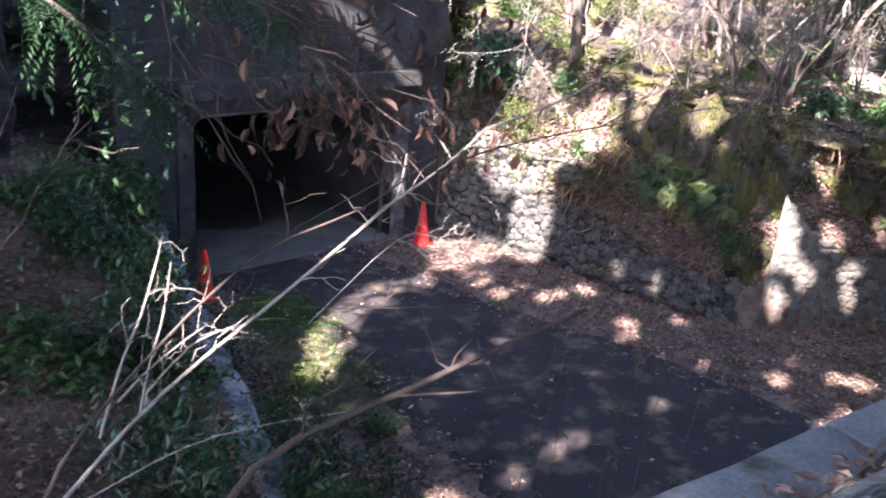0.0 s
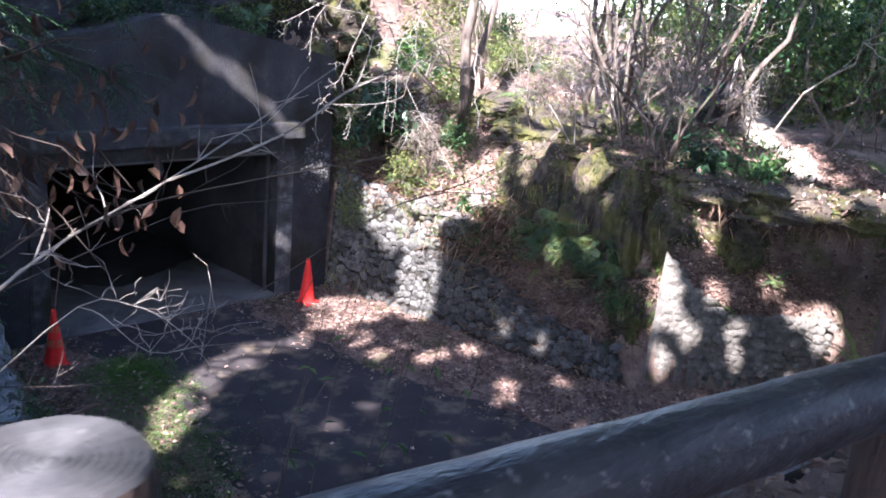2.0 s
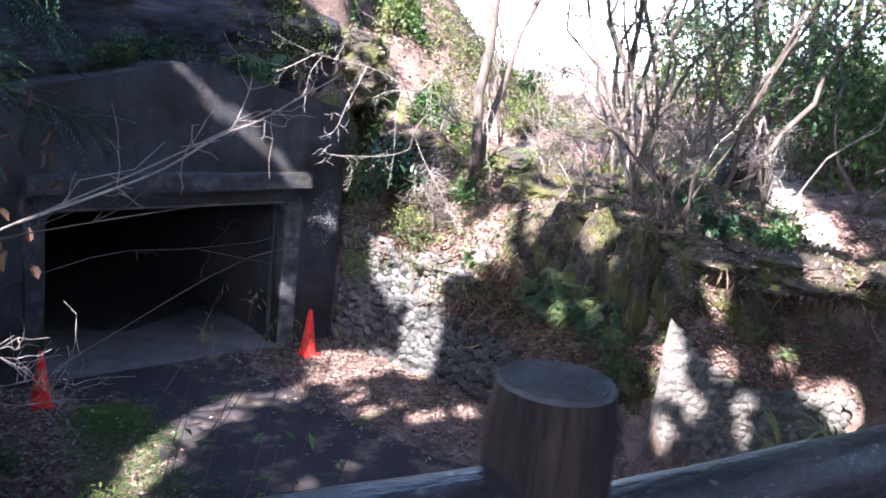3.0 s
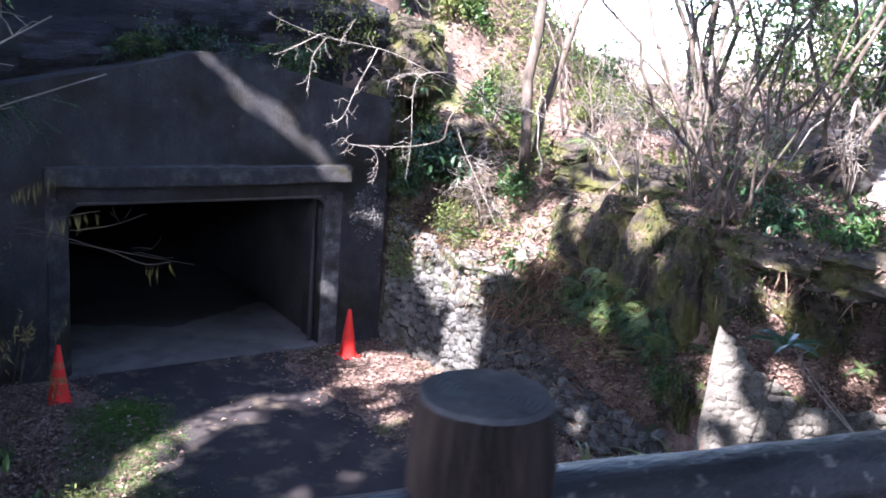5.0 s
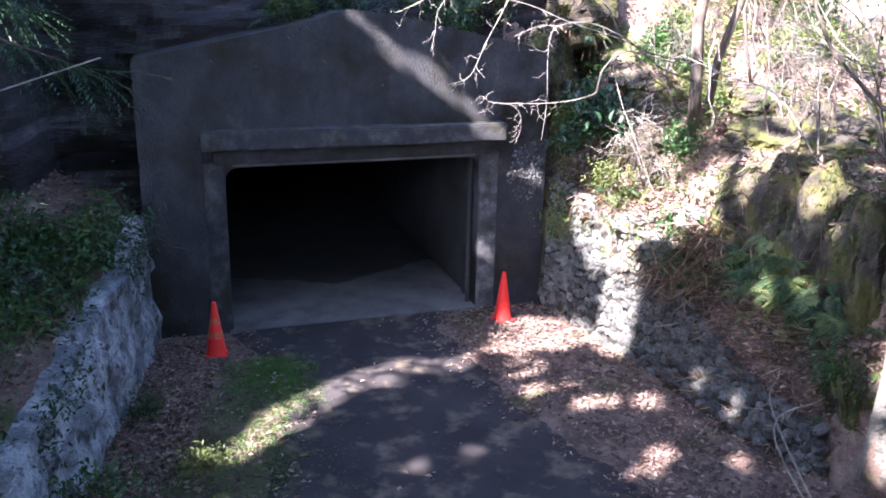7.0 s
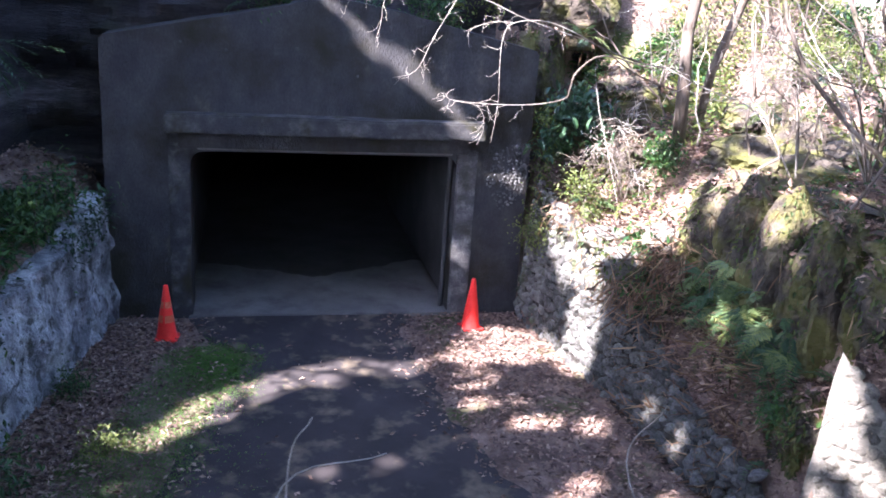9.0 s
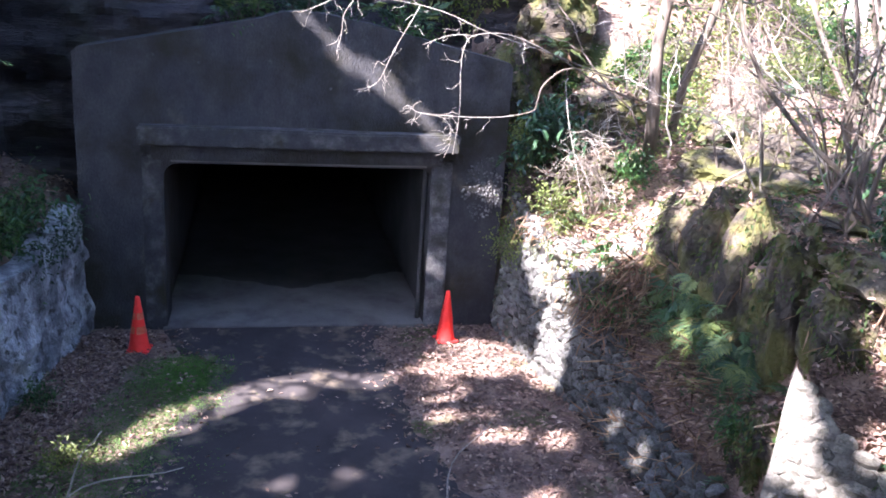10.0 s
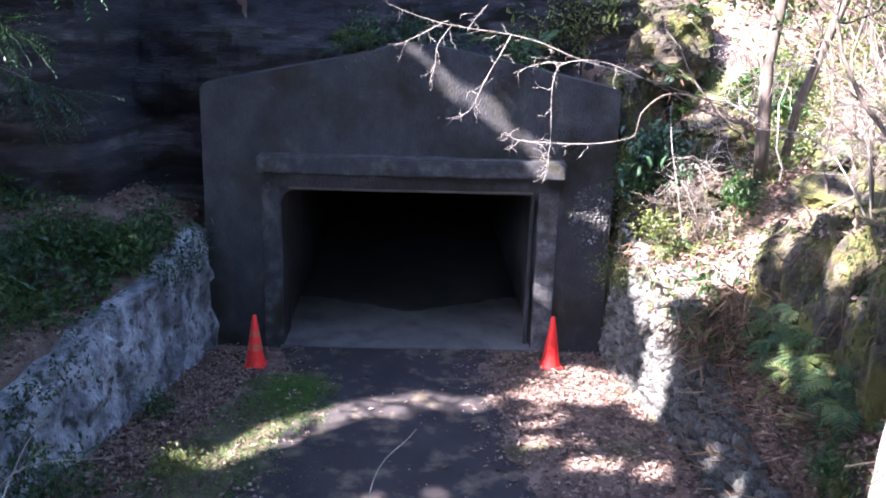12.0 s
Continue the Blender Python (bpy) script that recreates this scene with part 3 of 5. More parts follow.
boulder("rock", (3.75, -0.75, 2.45), (0.5, 0.4, 0.35), 55, 137, LEDGEROCK, "dark shaded rock under the tree's roots", detail=5)

# ---- left retaining wall, rough cast ----
bm = bmesh.new()
rows = []
for k in range(66):
    y = 0.0 - k * 0.085
    x0, top = table(LEFT_LINE, y), table(LEFT_TOP, y) + 0.1 * nz(y, 1, 0, 1.8)
    col = []
    for i in range(24):
        z = -0.05 + (top + 0.05) * i / 20 if i <= 20 else top
        back = 0.0 if i <= 20 else 0.16 * (i - 20)
        col.append(bm.verts.new((x0 + 0.06 - 0.12 * z / 1.6 - back + 0.1 * nz(y, z, 2, 1.7) + 0.07 * nz(y, z, 8, 4.5) + 0.03 * nz(y, z, 3, 11), y, z + (0.02 if i > 20 else 0))))
    rows.append(col)
for a, b in zip(rows, rows[1:]):
    for i in range(23):
        bm.faces.new((a[i], a[i + 1], b[i + 1], b[i]))
tagged(part("wall_left", bm, RENDERED), "pale grey rough-cast retaining wall, flaking and stained", "retaining wall", kind="structure")

# wall that carries the upper path over the road, with its coping
bm = bmesh.new()
rows = []
for k in range(52):
    x = -5.7 + k * 0.24
    rows.append([bm.verts.new((x, fence_y(x) + 1.13 + 0.02 * nz(x, z, 0, 2), z)) for z in np.linspace(-0.1, 2.92, 16)])
for a, b in zip(rows, rows[1:]):
    for i in range(15):
        bm.faces.new((a[i], b[i], b[i + 1], a[i + 1]))
wall_s = tagged(part("wall_south", bm, RENDERED), "plain rough-cast wall below the footpath", "retaining wall", kind="structure")
for k in range(8):
    x0, x1 = -5.7 + 1.5 * k, -5.7 + 1.5 * k + 1.488
    o = part("coping", block(0, math.hypot(x1 - x0, 0.14 * (x1 - x0)), -0.28, 0.0, 0.0, 0.16, 0.015, 5, 0.012), COPING, wall_s, "pale concrete coping slab" if k == 0 else "")
    o.matrix_world = pose(x0, fence_y(x0) + 1.19, 2.92, 0, 0, math.degrees(math.atan(-0.14)))

# ---- log fence along the upper path ----
fence = thing("log_fence", "log-effect concrete fence of round posts and a thick rail", "fence")


def bark_swell(a, z):
    return 1 + 0.03 * nz(math.cos(a) * 2, math.sin(a) * 2, z * 1.5, 2.2) + 0.022 * nz(math.cos(a) * 9, math.sin(a) * 9, z * 1.2, 1.0)


def log_mesh(name, length, radius, mat, rings=False, seed=0):
    bm = bmesh.new()
    sides, n = 48, 18
    rows = []
    for k in range(n + 1):
        z = length * k / n
        e = radius * (1 - (0.1 if k in (0, n) else 0))
        rows.append([bm.verts.new((math.cos(a) * e * bark_swell(a, z), math.sin(a) * e * bark_swell(a, z), z)) for a in (2 * math.pi * j / sides for j in range(sides))])
    for a, b in zip(rows, rows[1:]):
        for j in range(sides):
            bm.faces.new((a[j], a[(j + 1) % sides], b[(j + 1) % sides], b[j]))
    last = rows[-1]
    for k in range(1, 20):
        f = 1 - k / 20 + 0.006 * math.sin(2.6 * k)
        dz = (0.0022 * (k % 2) if rings else 0) + 0.003
        ring = [bm.verts.new((v.co.x * f, v.co.y * f, length + dz)) for v in rows[-1]]
        for j in range(sides):
            bm.faces.new((last[j], last[(j + 1) % sides], ring[(j + 1) % sides], ring[j]))
        last = ring
    bm.faces.new(last)
    bm.faces.new(rows[0][::-1])
    me = bpy.data.meshes.new(name)
    bm.to_mesh(me)
    bm.free()
    me.materials.append(mat)
    me.shade_smooth()
    return me


def tri_slot(me, mat, z):
    """Gives the sawn top of a log its own paler surface."""
    me.materials.append(mat)
    for p in me.polygons:
        if p.center.z > z:
            p.material_index = 1
            p.use_smooth = False


SAWN = material("sawn_log_top", [(0.3, (0.05, 0.05, 0.054)), (0.7, (0.12, 0.115, 0.114))], 9.0, 0.7, 60, 0.5, 0.004, over=(0.2, 0.19, 0.18), over_at=(0.66, 0.74), over_scale=22)
post_mesh = log_mesh("post", 1.13, 0.076, LOG, True)
tri_slot(post_mesh, SAWN, 1.1302)
POSTS = [(-8.54, 4.33), (-7.2, 4.31), (-5.848, 4.293), (-4.55, 4.24), (-3.194, 4.137), (-1.88, 4.08), (-0.55, 4.02), (0.78, 4.0), (2.1, 4.0), (3.4, 4.0)]
# posts that are slimmer or stouter than the rest
POST_GIRTH = {2: 0.92, 3: 1.05, 4: 1.0}
# depth of each rail below the tops of its two posts
RAIL_DROPS = {3: (0.14, 0.16), 4: (0.215, 0.158)}
for i, (x, top) in enumerate(POSTS):
    p = part("post", post_mesh, LOG, fence, "round log-effect post with a ringed top" if i == 0 else "")
    p.matrix_world = pose(x, fence_y(x), top - 1.134, 1.5 * nz(i, 0), 0, 40 * i) @ Matrix.Diagonal((POST_GIRTH.get(i, 1.0), POST_GIRTH.get(i, 1.0), 1, 1))
    if i:
        x0, t0 = POSTS[i - 1]
        drop0, drop1 = RAIL_DROPS.get(i, (0.15, 0.15))
        a, b = Vector((x0, fence_y(x0), t0 - drop0)), Vector((x, fence_y(x), top - drop1))
        bd = Builder()
        pts = [a.lerp(b, k / 24) + Vector((0, 0, 0.004 * nz(k, i, 0, 0.45))) for k in range(25)]
        bd.tube(pts, 0.056, 0.056, 24, 0.012)
        me = bd.mesh("rail", RAILM, True)
        part("rail", me, RAILM, fence)


# ---- traffic cones ----
def traffic_cone(at, turn, banded, label):
    c = thing("traffic_cone", label, "traffic cone", "cones at the tunnel mouth", at=at)
    c.rotation_euler = (0, 0, radians(turn))
    part("base", block(-0.14, 0.14, -0.14, 0.14, 0.0, 0.03, 0.014), CONE, c)
    bm = bmesh.new()
    prof = [(0.128, 0.03), (0.124, 0.055), (0.116, 0.085), (0.1, 0.2), (0.068, 0.42), (0.038, 0.62), (0.028, 0.69), (0.02, 0.7), (0.018, 0.66)]
    rows = [[bm.verts.new((r * math.cos(2 * math.pi * j / 24), r * math.sin(2 * math.pi * j / 24), z)) for j in range(24)] for r, z in prof]
    for a, b in zip(rows, rows[1:]):
        for j in range(24):
            bm.faces.new((a[j], a[(j + 1) % 24], b[(j + 1) % 24], b[j]))
    bm.faces.new(rows[-1])
    for f in bm.faces:
        f.smooth = True
    body = part("body", bm, CONE, c)
    if banded:
        for z0, z1 in ((0.24, 0.33), (0.42, 0.5)):
            bm = bmesh.new()
            rows = [[bm.verts.new(((0.1345 - 0.157 * z) * math.cos(2 * math.pi * j / 24), (0.1345 - 0.157 * z) * math.sin(2 * math.pi * j / 24), z)) for j in range(24)] for z in (z0, z1)]
            for j in range(24):
                if j % 7 != 3:
                    bm.faces.new((rows[0][j], rows[0][(j + 1) % 24], rows[1][(j + 1) % 24], rows[1][j]))
            part("reflective_band", bm, BAND, body, "worn pale reflective band")
    return c


traffic_cone((1.92, -0.55, 0.0), 12, False, "bright orange-red plastic traffic cone on dead leaves")
traffic_cone((-1.96, -0.72, 0.0), -8, True, "orange-red traffic cone with worn pale bands")


# ---- trees and shrubs ----
def branch_points(a, b, n, wob, rng):
    a, b = np.array(a, float), np.array(b, float)
    t = np.linspace(0, 1, n)[:, None]
    p = a + (b - a) * t
    d = np.cumsum(rng.normal(0, 1, (n, 3)), 0)
    d -= d[0] + (d[-1] - d[0]) * t
    return p + d * wob * np.linalg.norm(b - a) / n


def smooth_line(b, n=4):
    """A curve through the given points."""
    b = [2 * np.array(b[0]) - b[1]] + [np.array(q, float) for q in b] + [2 * np.array(b[-1]) - b[-2]]
    out = []
    for p0, p1, p2, p3 in zip(b, b[1:], b[2:], b[3:]):
        for t in np.arange(n) / n:
            out.append(0.5 * (2 * p1 + (p2 - p0) * t + (2 * p0 - 5 * p1 + 4 * p2 - p3) * t * t + (3 * p1 - p0 - 3 * p2 + p3) * t ** 3))
    return out + [b[-2]]


def grow(wood, tips, a, way, length, r, depth, rng, droop=0.0, spread=0.6, kids=(3, 5)):
    way = np.array(way, float) / np.linalg.norm(way)
    b = np.array(a) + way * length + np.array((0, 0, -droop * length))
    pts = branch_points(a, b, 7, 0.35, rng)
    wood.tube(pts, r, r * 0.45, 7 if r > 0.03 else 5 if r > 0.012 else 4, 0.06)
    if depth == 0:
        tips += [pts[3], pts[4], pts[5], pts[6]]
        return
    for k in range(rng.integers(*kids) + 1):
        i = int(rng.integers(2, 7))
        w = way + rng.normal(0, spread, 3)
        grow(wood, tips, pts[i], w, length * rng.uniform(0.4, 0.7), r * 0.5, depth - 1, rng, droop, spread, kids)


def leaf_cloud(b, tips, per, spread, size, rng, flat=0.5, aspect=0.42):
    tips = np.array(tips)
    at = np.repeat(tips, per, 0) + rng.normal(0, spread, (len(tips) * per, 3))
    way = rng.normal(0, 1, at.shape) + (0, 0, -0.2)
    up = rng.normal(0, 1, at.shape) * (1 - flat) + np.array((0, 0, 1)) * flat * 2
    ln = rng.uniform(0.6, 1.3, len(at)) * size
    b.leaves(at, way, up, ln, ln * aspect, 0.2, size > 0.085 and len(at) < 9000)


def tree(name, at, height, radius, lean, seed, label, mat, leaf_size=0.1, per=5, stems=1, depth=2, spread=0.55, bark=BARK, group="", bare=False, low=0.35, bend=0.3):
    rng = np.random.default_rng(seed)
    t = thing(name, label, "tree", group, at=at)
    tips = []
    for s in range(stems):
        w = Builder()
        fan = np.array(lean) + (rng.normal(0, 0.28, 3) * (1, 1, 0) if stems > 1 else 0)
        top = np.array((0, 0, height)) + fan * height
        pts = branch_points((rng.normal(0, 0.12) * (stems > 1), rng.normal(0, 0.12) * (stems > 1), -0.15), top, 12, bend, rng)
        w.tube(pts, radius * rng.uniform(0.7, 1.1), radius * 0.35, 10, 0.07)
        for k in range(6 + 3 * (stems == 1)):
            i = int(rng.integers(int(12 * low), 12))
            way = rng.normal(0, 1, 3) * (1, 1, 0.5) + (0, 0, 0.45)
            grow(w, tips, pts[i], way, height * rng.uniform(0.14, 0.3), radius * 0.35, depth - 1, rng, 0.05, spread)
        part("trunk", w.mesh("trunk", bark, True), bark, t)
    if not bare:
        c = Builder()
        leaf_cloud(c, tips, per, 0.16, leaf_size, rng)
        part("crown", c, mat, t)
    return t


def shrub(at, height, seed, label, mat, leaf_size=0.09, n=7, per=9, spread=0.09, category="shrub", aspect=0.4, fan=0.45):
    rng = np.random.default_rng(seed)
    t = thing("shrub", label, category, at=at)
    tips = []
    for k in range(n):
        w = Builder()
        way = rng.normal(0, fan, 3) + (0, 0, 1)
        grow(w, tips, (0, 0, -0.05), way, height * rng.uniform(0.6, 1.0), 0.012, 1, rng, 0.05, 0.5, (2, 4))
        part("stem", w, BARK, t)
    c = Builder()
    leaf_cloud(c, tips, per, spread, leaf_size, rng, 0.6, aspect)
    part("foliage", c, mat, t)
    return t


def on_ground(x, y, up=0.0):
    return (x, y, ground_z(x, y) + up)


# pair of slim trees above the portal's corner, with the bleached boughs that hang before the portal
ta = tree("slim_tree", (4.08, -1.45, 2.85), 7.5, 0.085, (0.0, 0.01, 0), 21, "slim forked tree with bleached drooping dead boughs", GREEN, 0.09, 3, low=0.45, bend=0.09)
BOUGHS = [
    [(4.0, -1.46, 3.6), (3.2, -1.9, 3.72), (2.4, -2.4, 3.95), (1.67, -2.65, 4.14), (1.3, -2.65, 4.28), (0.97, -2.65, 4.36), (0.39, -2.65, 4.43), (0.03, -2.65, 4.52), (-0.22, -2.65, 4.61)],
    [(0.97, -2.7, 4.36), (0.9, -2.7, 4.22), (0.74, -2.7, 3.93), (0.62, -2.7, 3.66), (0.52, -2.7, 3.57), (0.36, -2.7, 3.53)],
    [(0.39, -2.65, 4.43), (0.26, -2.62, 4.24), (0.24, -2.6, 4.05), (0.19, -2.65, 3.88)],
    [(0.3, -2.65, 4.45), (0.02, -2.62, 4.3), (-0.16, -2.6, 4.22)],
    [(0.55, -2.65, 4.4), (0.62, -2.65, 4.5), (0.74, -2.6, 4.64)],
    [(4.0, -1.5, 3.35), (3.2, -2.0, 3.58), (2.6, -2.5, 3.85), (2.2, -2.75, 4.02), (1.82, -2.8, 4.14), (1.49, -2.8, 4.11), (1.4, -2.8, 3.98), (1.385, -2.8, 3.75), (1.4, -2.8, 3.35), (1.36, -2.8, 2.95)],
    [(1.49, -2.8, 4.11), (1.3, -2.8, 4.11), (1.16, -2.8, 4.07), (1.0, -2.8, 4.0)],
    [(3.6, -1.6, 3.6), (2.9, -1.7, 3.75), (2.56, -1.8, 3.57), (2.5, -1.8, 3.38), (2.43, -1.8, 3.26), (1.96, -1.8, 3.18), (1.21, -1.8, 3.2), (1.11, -1.8, 3.28), (1.19, -1.8, 3.33)],
    [(1.27, -1.8, 3.19), (1.44, -1.8, 3.16), (1.53, -1.8, 3.05), (1.54, -1.8, 2.88), (1.48, -1.8, 2.72)],
    [(3.07, -1.12, 3.58), (3.04, -1.14, 3.5), (3.0, -1.5, 3.1), (2.98, -1.9, 2.75), (2.94, -2.46, 2.25)],
]
rng = np.random.default_rng(5)
for k, b in enumerate(BOUGHS):
    b = smooth_line([tuple(np.array(q) - (4.08, -1.45, 2.85)) for q in b])
    cut = next((i for i, q in enumerate(b) if q[0] < -1.75), 0)
    if cut > 2:
        w = Builder()
        w.tube(b[:cut + 1], 0.01, 0.006, 6, 0.1)
        part("bough", w, BARK, ta)
    w = Builder()
    w.tube(b[cut:], 0.0058 if len(b) > 20 else 0.0045, 0.002, 6, 0.16)
    for j in range(cut + 2, len(b) - 1):
        if rng.random() < 0.55:
            e = np.array(b[j]) + rng.normal(0, 0.09, 3) + (-0.06, 0, -0.06)
            s = branch_points(b[j], e, 6, 0.5, rng)
            w.tube(s, 0.0026, 0.0012, 4)
            w.tube(branch_points(s[3], s[3] + rng.normal(0, 0.05, 3), 4, 0.4, rng), 0.0018, 0.001, 4)
    part("bough", w, DEADWOOD, ta, "bleached leafless drooping bough")
tree("slim_tree", (4.42, -1.2, 2.98), 7.0, 0.075, (0.32, -0.08, 0), 22, "slim leaning tree with pale sunlit bark", GREEN, 0.09, 3, low=0.45, bend=0.1)

# thicket on the right-hand bank and the wood beyond
for i, (x, y, h, r, lean, st) in enumerate([(5.0, -4.4, 4.5, 0.035, (0.05, -0.02, 0), 6), (5.6, -3.3, 5.5, 0.045, (0.1, 0.05, 0), 5), (7.3, -3.6, 5.0, 0.06, (0.35, -0.1, 0), 2), (6.6, -2.3, 6.0, 0.06, (0.05, 0.05, 0), 4), (8.2, -1.4, 6.5, 0.07, (-0.05, 0.03, 0), 4), (4.5, -4.6, 3.0, 0.025, (0.2, 0.1, 0), 3), (9.5, -2.8, 6.0, 0.06, (0.05, 0, 0), 5), (5.9, -0.2, 5.0, 0.03, (0.0, 0.05, 0), 2), (7.0, 0.8, 5.0, 0.03, (0.05, 0.0, 0), 2), (8.8, -5.2, 5.0, 0.05, (0.12, 0, 0), 3)]):
    tree("thicket_tree", on_ground(x, y), h, 0.75 * r, lean, 40 + i, "many-stemmed thin tree with sparse green leaves", GREEN, 0.07, 2, stems=st, group="thicket on the bank", low=0.25)
protos = [tree("woodland_tree", on_ground(14, -3), 9, 0.13, (0.02, 0, 0), 70, "woodland tree with a ragged green crown", GREEN, 0.2, 7, depth=3, group="wood beyond the path", low=0.15),
          tree("woodland_tree", on_ground(15, -7), 8, 0.1, (0.05, 0.02, 0), 71, "woodland tree with a ragged light green crown", LIGHTGREEN, 0.18, 6, depth=3, group="wood beyond the path", low=0.15)]
rng = np.random.default_rng(8)
for k in range(26):
    x, y = 12.5 + 22 * rng.random(), -14 + 17 * rng.random()
    if abs((x + 4) * 0.66 - (y + 11.2) * 0.75) < 2.6:
        y -= 6
    copy_thing(protos[k % 2], pose(*on_ground(x, y), 0, 0, 360 * rng.random()))

for k in range(12):
    far, turn = 20 + 14 * rng.random(), radians(15 + 1.6 * k)
    copy_thing(protos[(k + 1) % 2], pose(*on_ground(-5.0 + far * math.cos(turn), -11.1 + far * math.sin(turn)), 0, 0, 360 * rng.random()))

# unseen canopy trees, added behind and beside the walker to shade the hollow
# points to stay sunlit, with radii: crowns are left open toward the sun
GAPS = [(-1.95, -3.25, 0, 0.08), (-1.7, -2.95, 0, 0.14), (-1.36, -2.6, 0, 0.22), (-0.95, -2.25, 0, 0.2), (-0.5, -1.95, 0, 0.2), (-0.1, -2.0, 0, 0.12), (0.2, -1.7, 0, 0.17), (0.75, -1.78, 0, 0.2), (0.55, -2.5, 0, 0.0), (-0.7, -3.1, 0, -0.03), (1.93, -5.7, 0, 0.01), (1.6, -5.25, 0, -0.04), (2.84, -6.35, 0, -0.03), (0.55, -5.9, 0, 0.02), (0.73, -5.0, 0, -0.03), (-0.7, -4.78, 0, -0.03), (0.06, -4.65, 0, -0.04), (3.03, -5.67, 0, -0.05), (1.86, -4.41, 0, -0.05), (3.06, -7.1, 0, 0.08), (-1.05, -5.5, 0, -0.02), (3.0, -2.4, 1.75, 0.1),
        (0.28, -3.8, 0, 0.0), (-0.3, -3.95, 0, 0.02), (1.15, -3.45, 0, -0.02), (1.5, -2.7, 0, 0.07), (2.1, -1.0, 0, 0.35), (1.8, -1.4, 0, 0.25), (2.4, -1.3, 0, 0.32), (1.6, -2.1, 0, 0.15), (2.2, -3.2, 0, 0.03),
        (2.88, -1.9, 0.3, 0.28), (2.88, -1.9, 0.8, 0.28), (2.9, -1.95, 1.3, 0.28), (2.85, -1.3, 1.2, 0.18), (3.3, -2.0, 1.9, 0.4), (3.7, -2.3, 2.2, 0.35), (3.8, -4.1, 2.75, 0.2), (4.2, -2.9, 2.8, 0.22),
        (3.25, -2.44, 1.82, 0.22), (3.51, -2.63, 1.96, 0.2), (3.0, -2.12, 1.58, 0.15), (3.4, -1.8, 1.74, 0.22), (3.58, -2.36, 2.02, 0.22), (3.86, -3.0, 2.45, 0.1), (3.97, -3.95, 2.7, 0.14), (3.74, -5.38, 1.6, 0.09), (3.8, -5.46, 1.3, 0.14), (3.82, -5.5, 1.0, 0.15), (3.75, -5.58, 0.38, 0.08), (4.06, -5.76, 0.75, 0.06), (4.5, -5.8, 1.1, 0.12), (4.6, -6.15, 0.8, 0.03), (5.05, -6.3, 1.4, 0.06), (3.0, -3.5, 0.4, 0.05), (3.55, -3.8, 1.4, 0.06), (3.6, -4.3, 1.7, 0.02),
        (-0.05, 0, 4.1, 0.02), (0.3, 0, 3.8, 0.035), (0.7, 0, 3.5, 0.04), (1.1, 0, 3.2, 0.04), (1.5, 0, 2.9, 0.04), (0.75, 0, 3.85, -0.06), (1.05, 0, 3.6, -0.05), (1.35, 0, 3.35, -0.05), (1.65, 0, 3.1, -0.06), (1.9, 0, 3.3, -0.08), (6.0, -3.3, 4.6, 0.2), (6.6, -2.9, 5.0, 0.2), (7.4, -3.4, 4.6, 0.25), (5.2, -4.2, 4.3, 0.1), (1.85, -0.2, 2.55, 0.08), (2.45, 0, 2.0, 0.06), (1.85, 0, 0.8, 0.02),
        (0.6, -2.7, 3.9, 0.35), (0.2, -2.65, 4.4, 0.35), (1.4, -2.8, 3.6, 0.35), (1.4, -1.8, 3.1, 0.3), (2.2, -1.8, 3.2, 0.3), (3.0, -1.6, 3.1, 0.35),
        (-5.85, -10.3, 4.3, 0.05), (-5.9, -10.4, 4.0, 0.08), (-4.75, -9.42, 3.08, -0.06), (-4.45, -10.6, 3.6, 0.06), (-5.0, -7.6, 3.4, 0.06), (-4.7, -7.7, 3.7, 0.05), (-4.4, -7.7, 3.8, 0.02), (-5.6, -8.85, 3.5, 0.0), (-5.6, -7.4, 3.1, 0.1),
        (8.1, -4.5, 3.03, 0.4), (7.6, -4.9, 3.0, 0.35), (7.2, -5.3, 3.0, 0.3), (8.7, -4.1, 3.0, 0.35), (9.3, -3.7, 3.0, 0.3), (6.7, -5.6, 2.9, 0.25), (6.2, -5.95, 2.9, 0.2), (7.75, -3.95, 4.0, 0.3), (7.95, -3.95, 3.75, 0.25), (5.2, -6.6, 2.4, 0.3), (5.6, -7.2, 2.7, 0.25), (4.9, -7.2, 1.6, 0.25)]
gp, gr = np.array([g[:3] for g in GAPS]), np.array([g[3] for g in GAPS]) - 0.05
small = np.random.default_rng(23)
for k in range(110):
    q = (small.uniform(1.3, 6.5), small.uniform(-8.0, -0.6)) if k < 50 else (small.uniform(4.4, 7.5), small.uniform(-8.0, -4.0))
    gp, gr = np.vstack([gp, (*q, ground_z(*q))]), np.append(gr, small.uniform(-0.1, 0.03))
S = np.array(SUN)


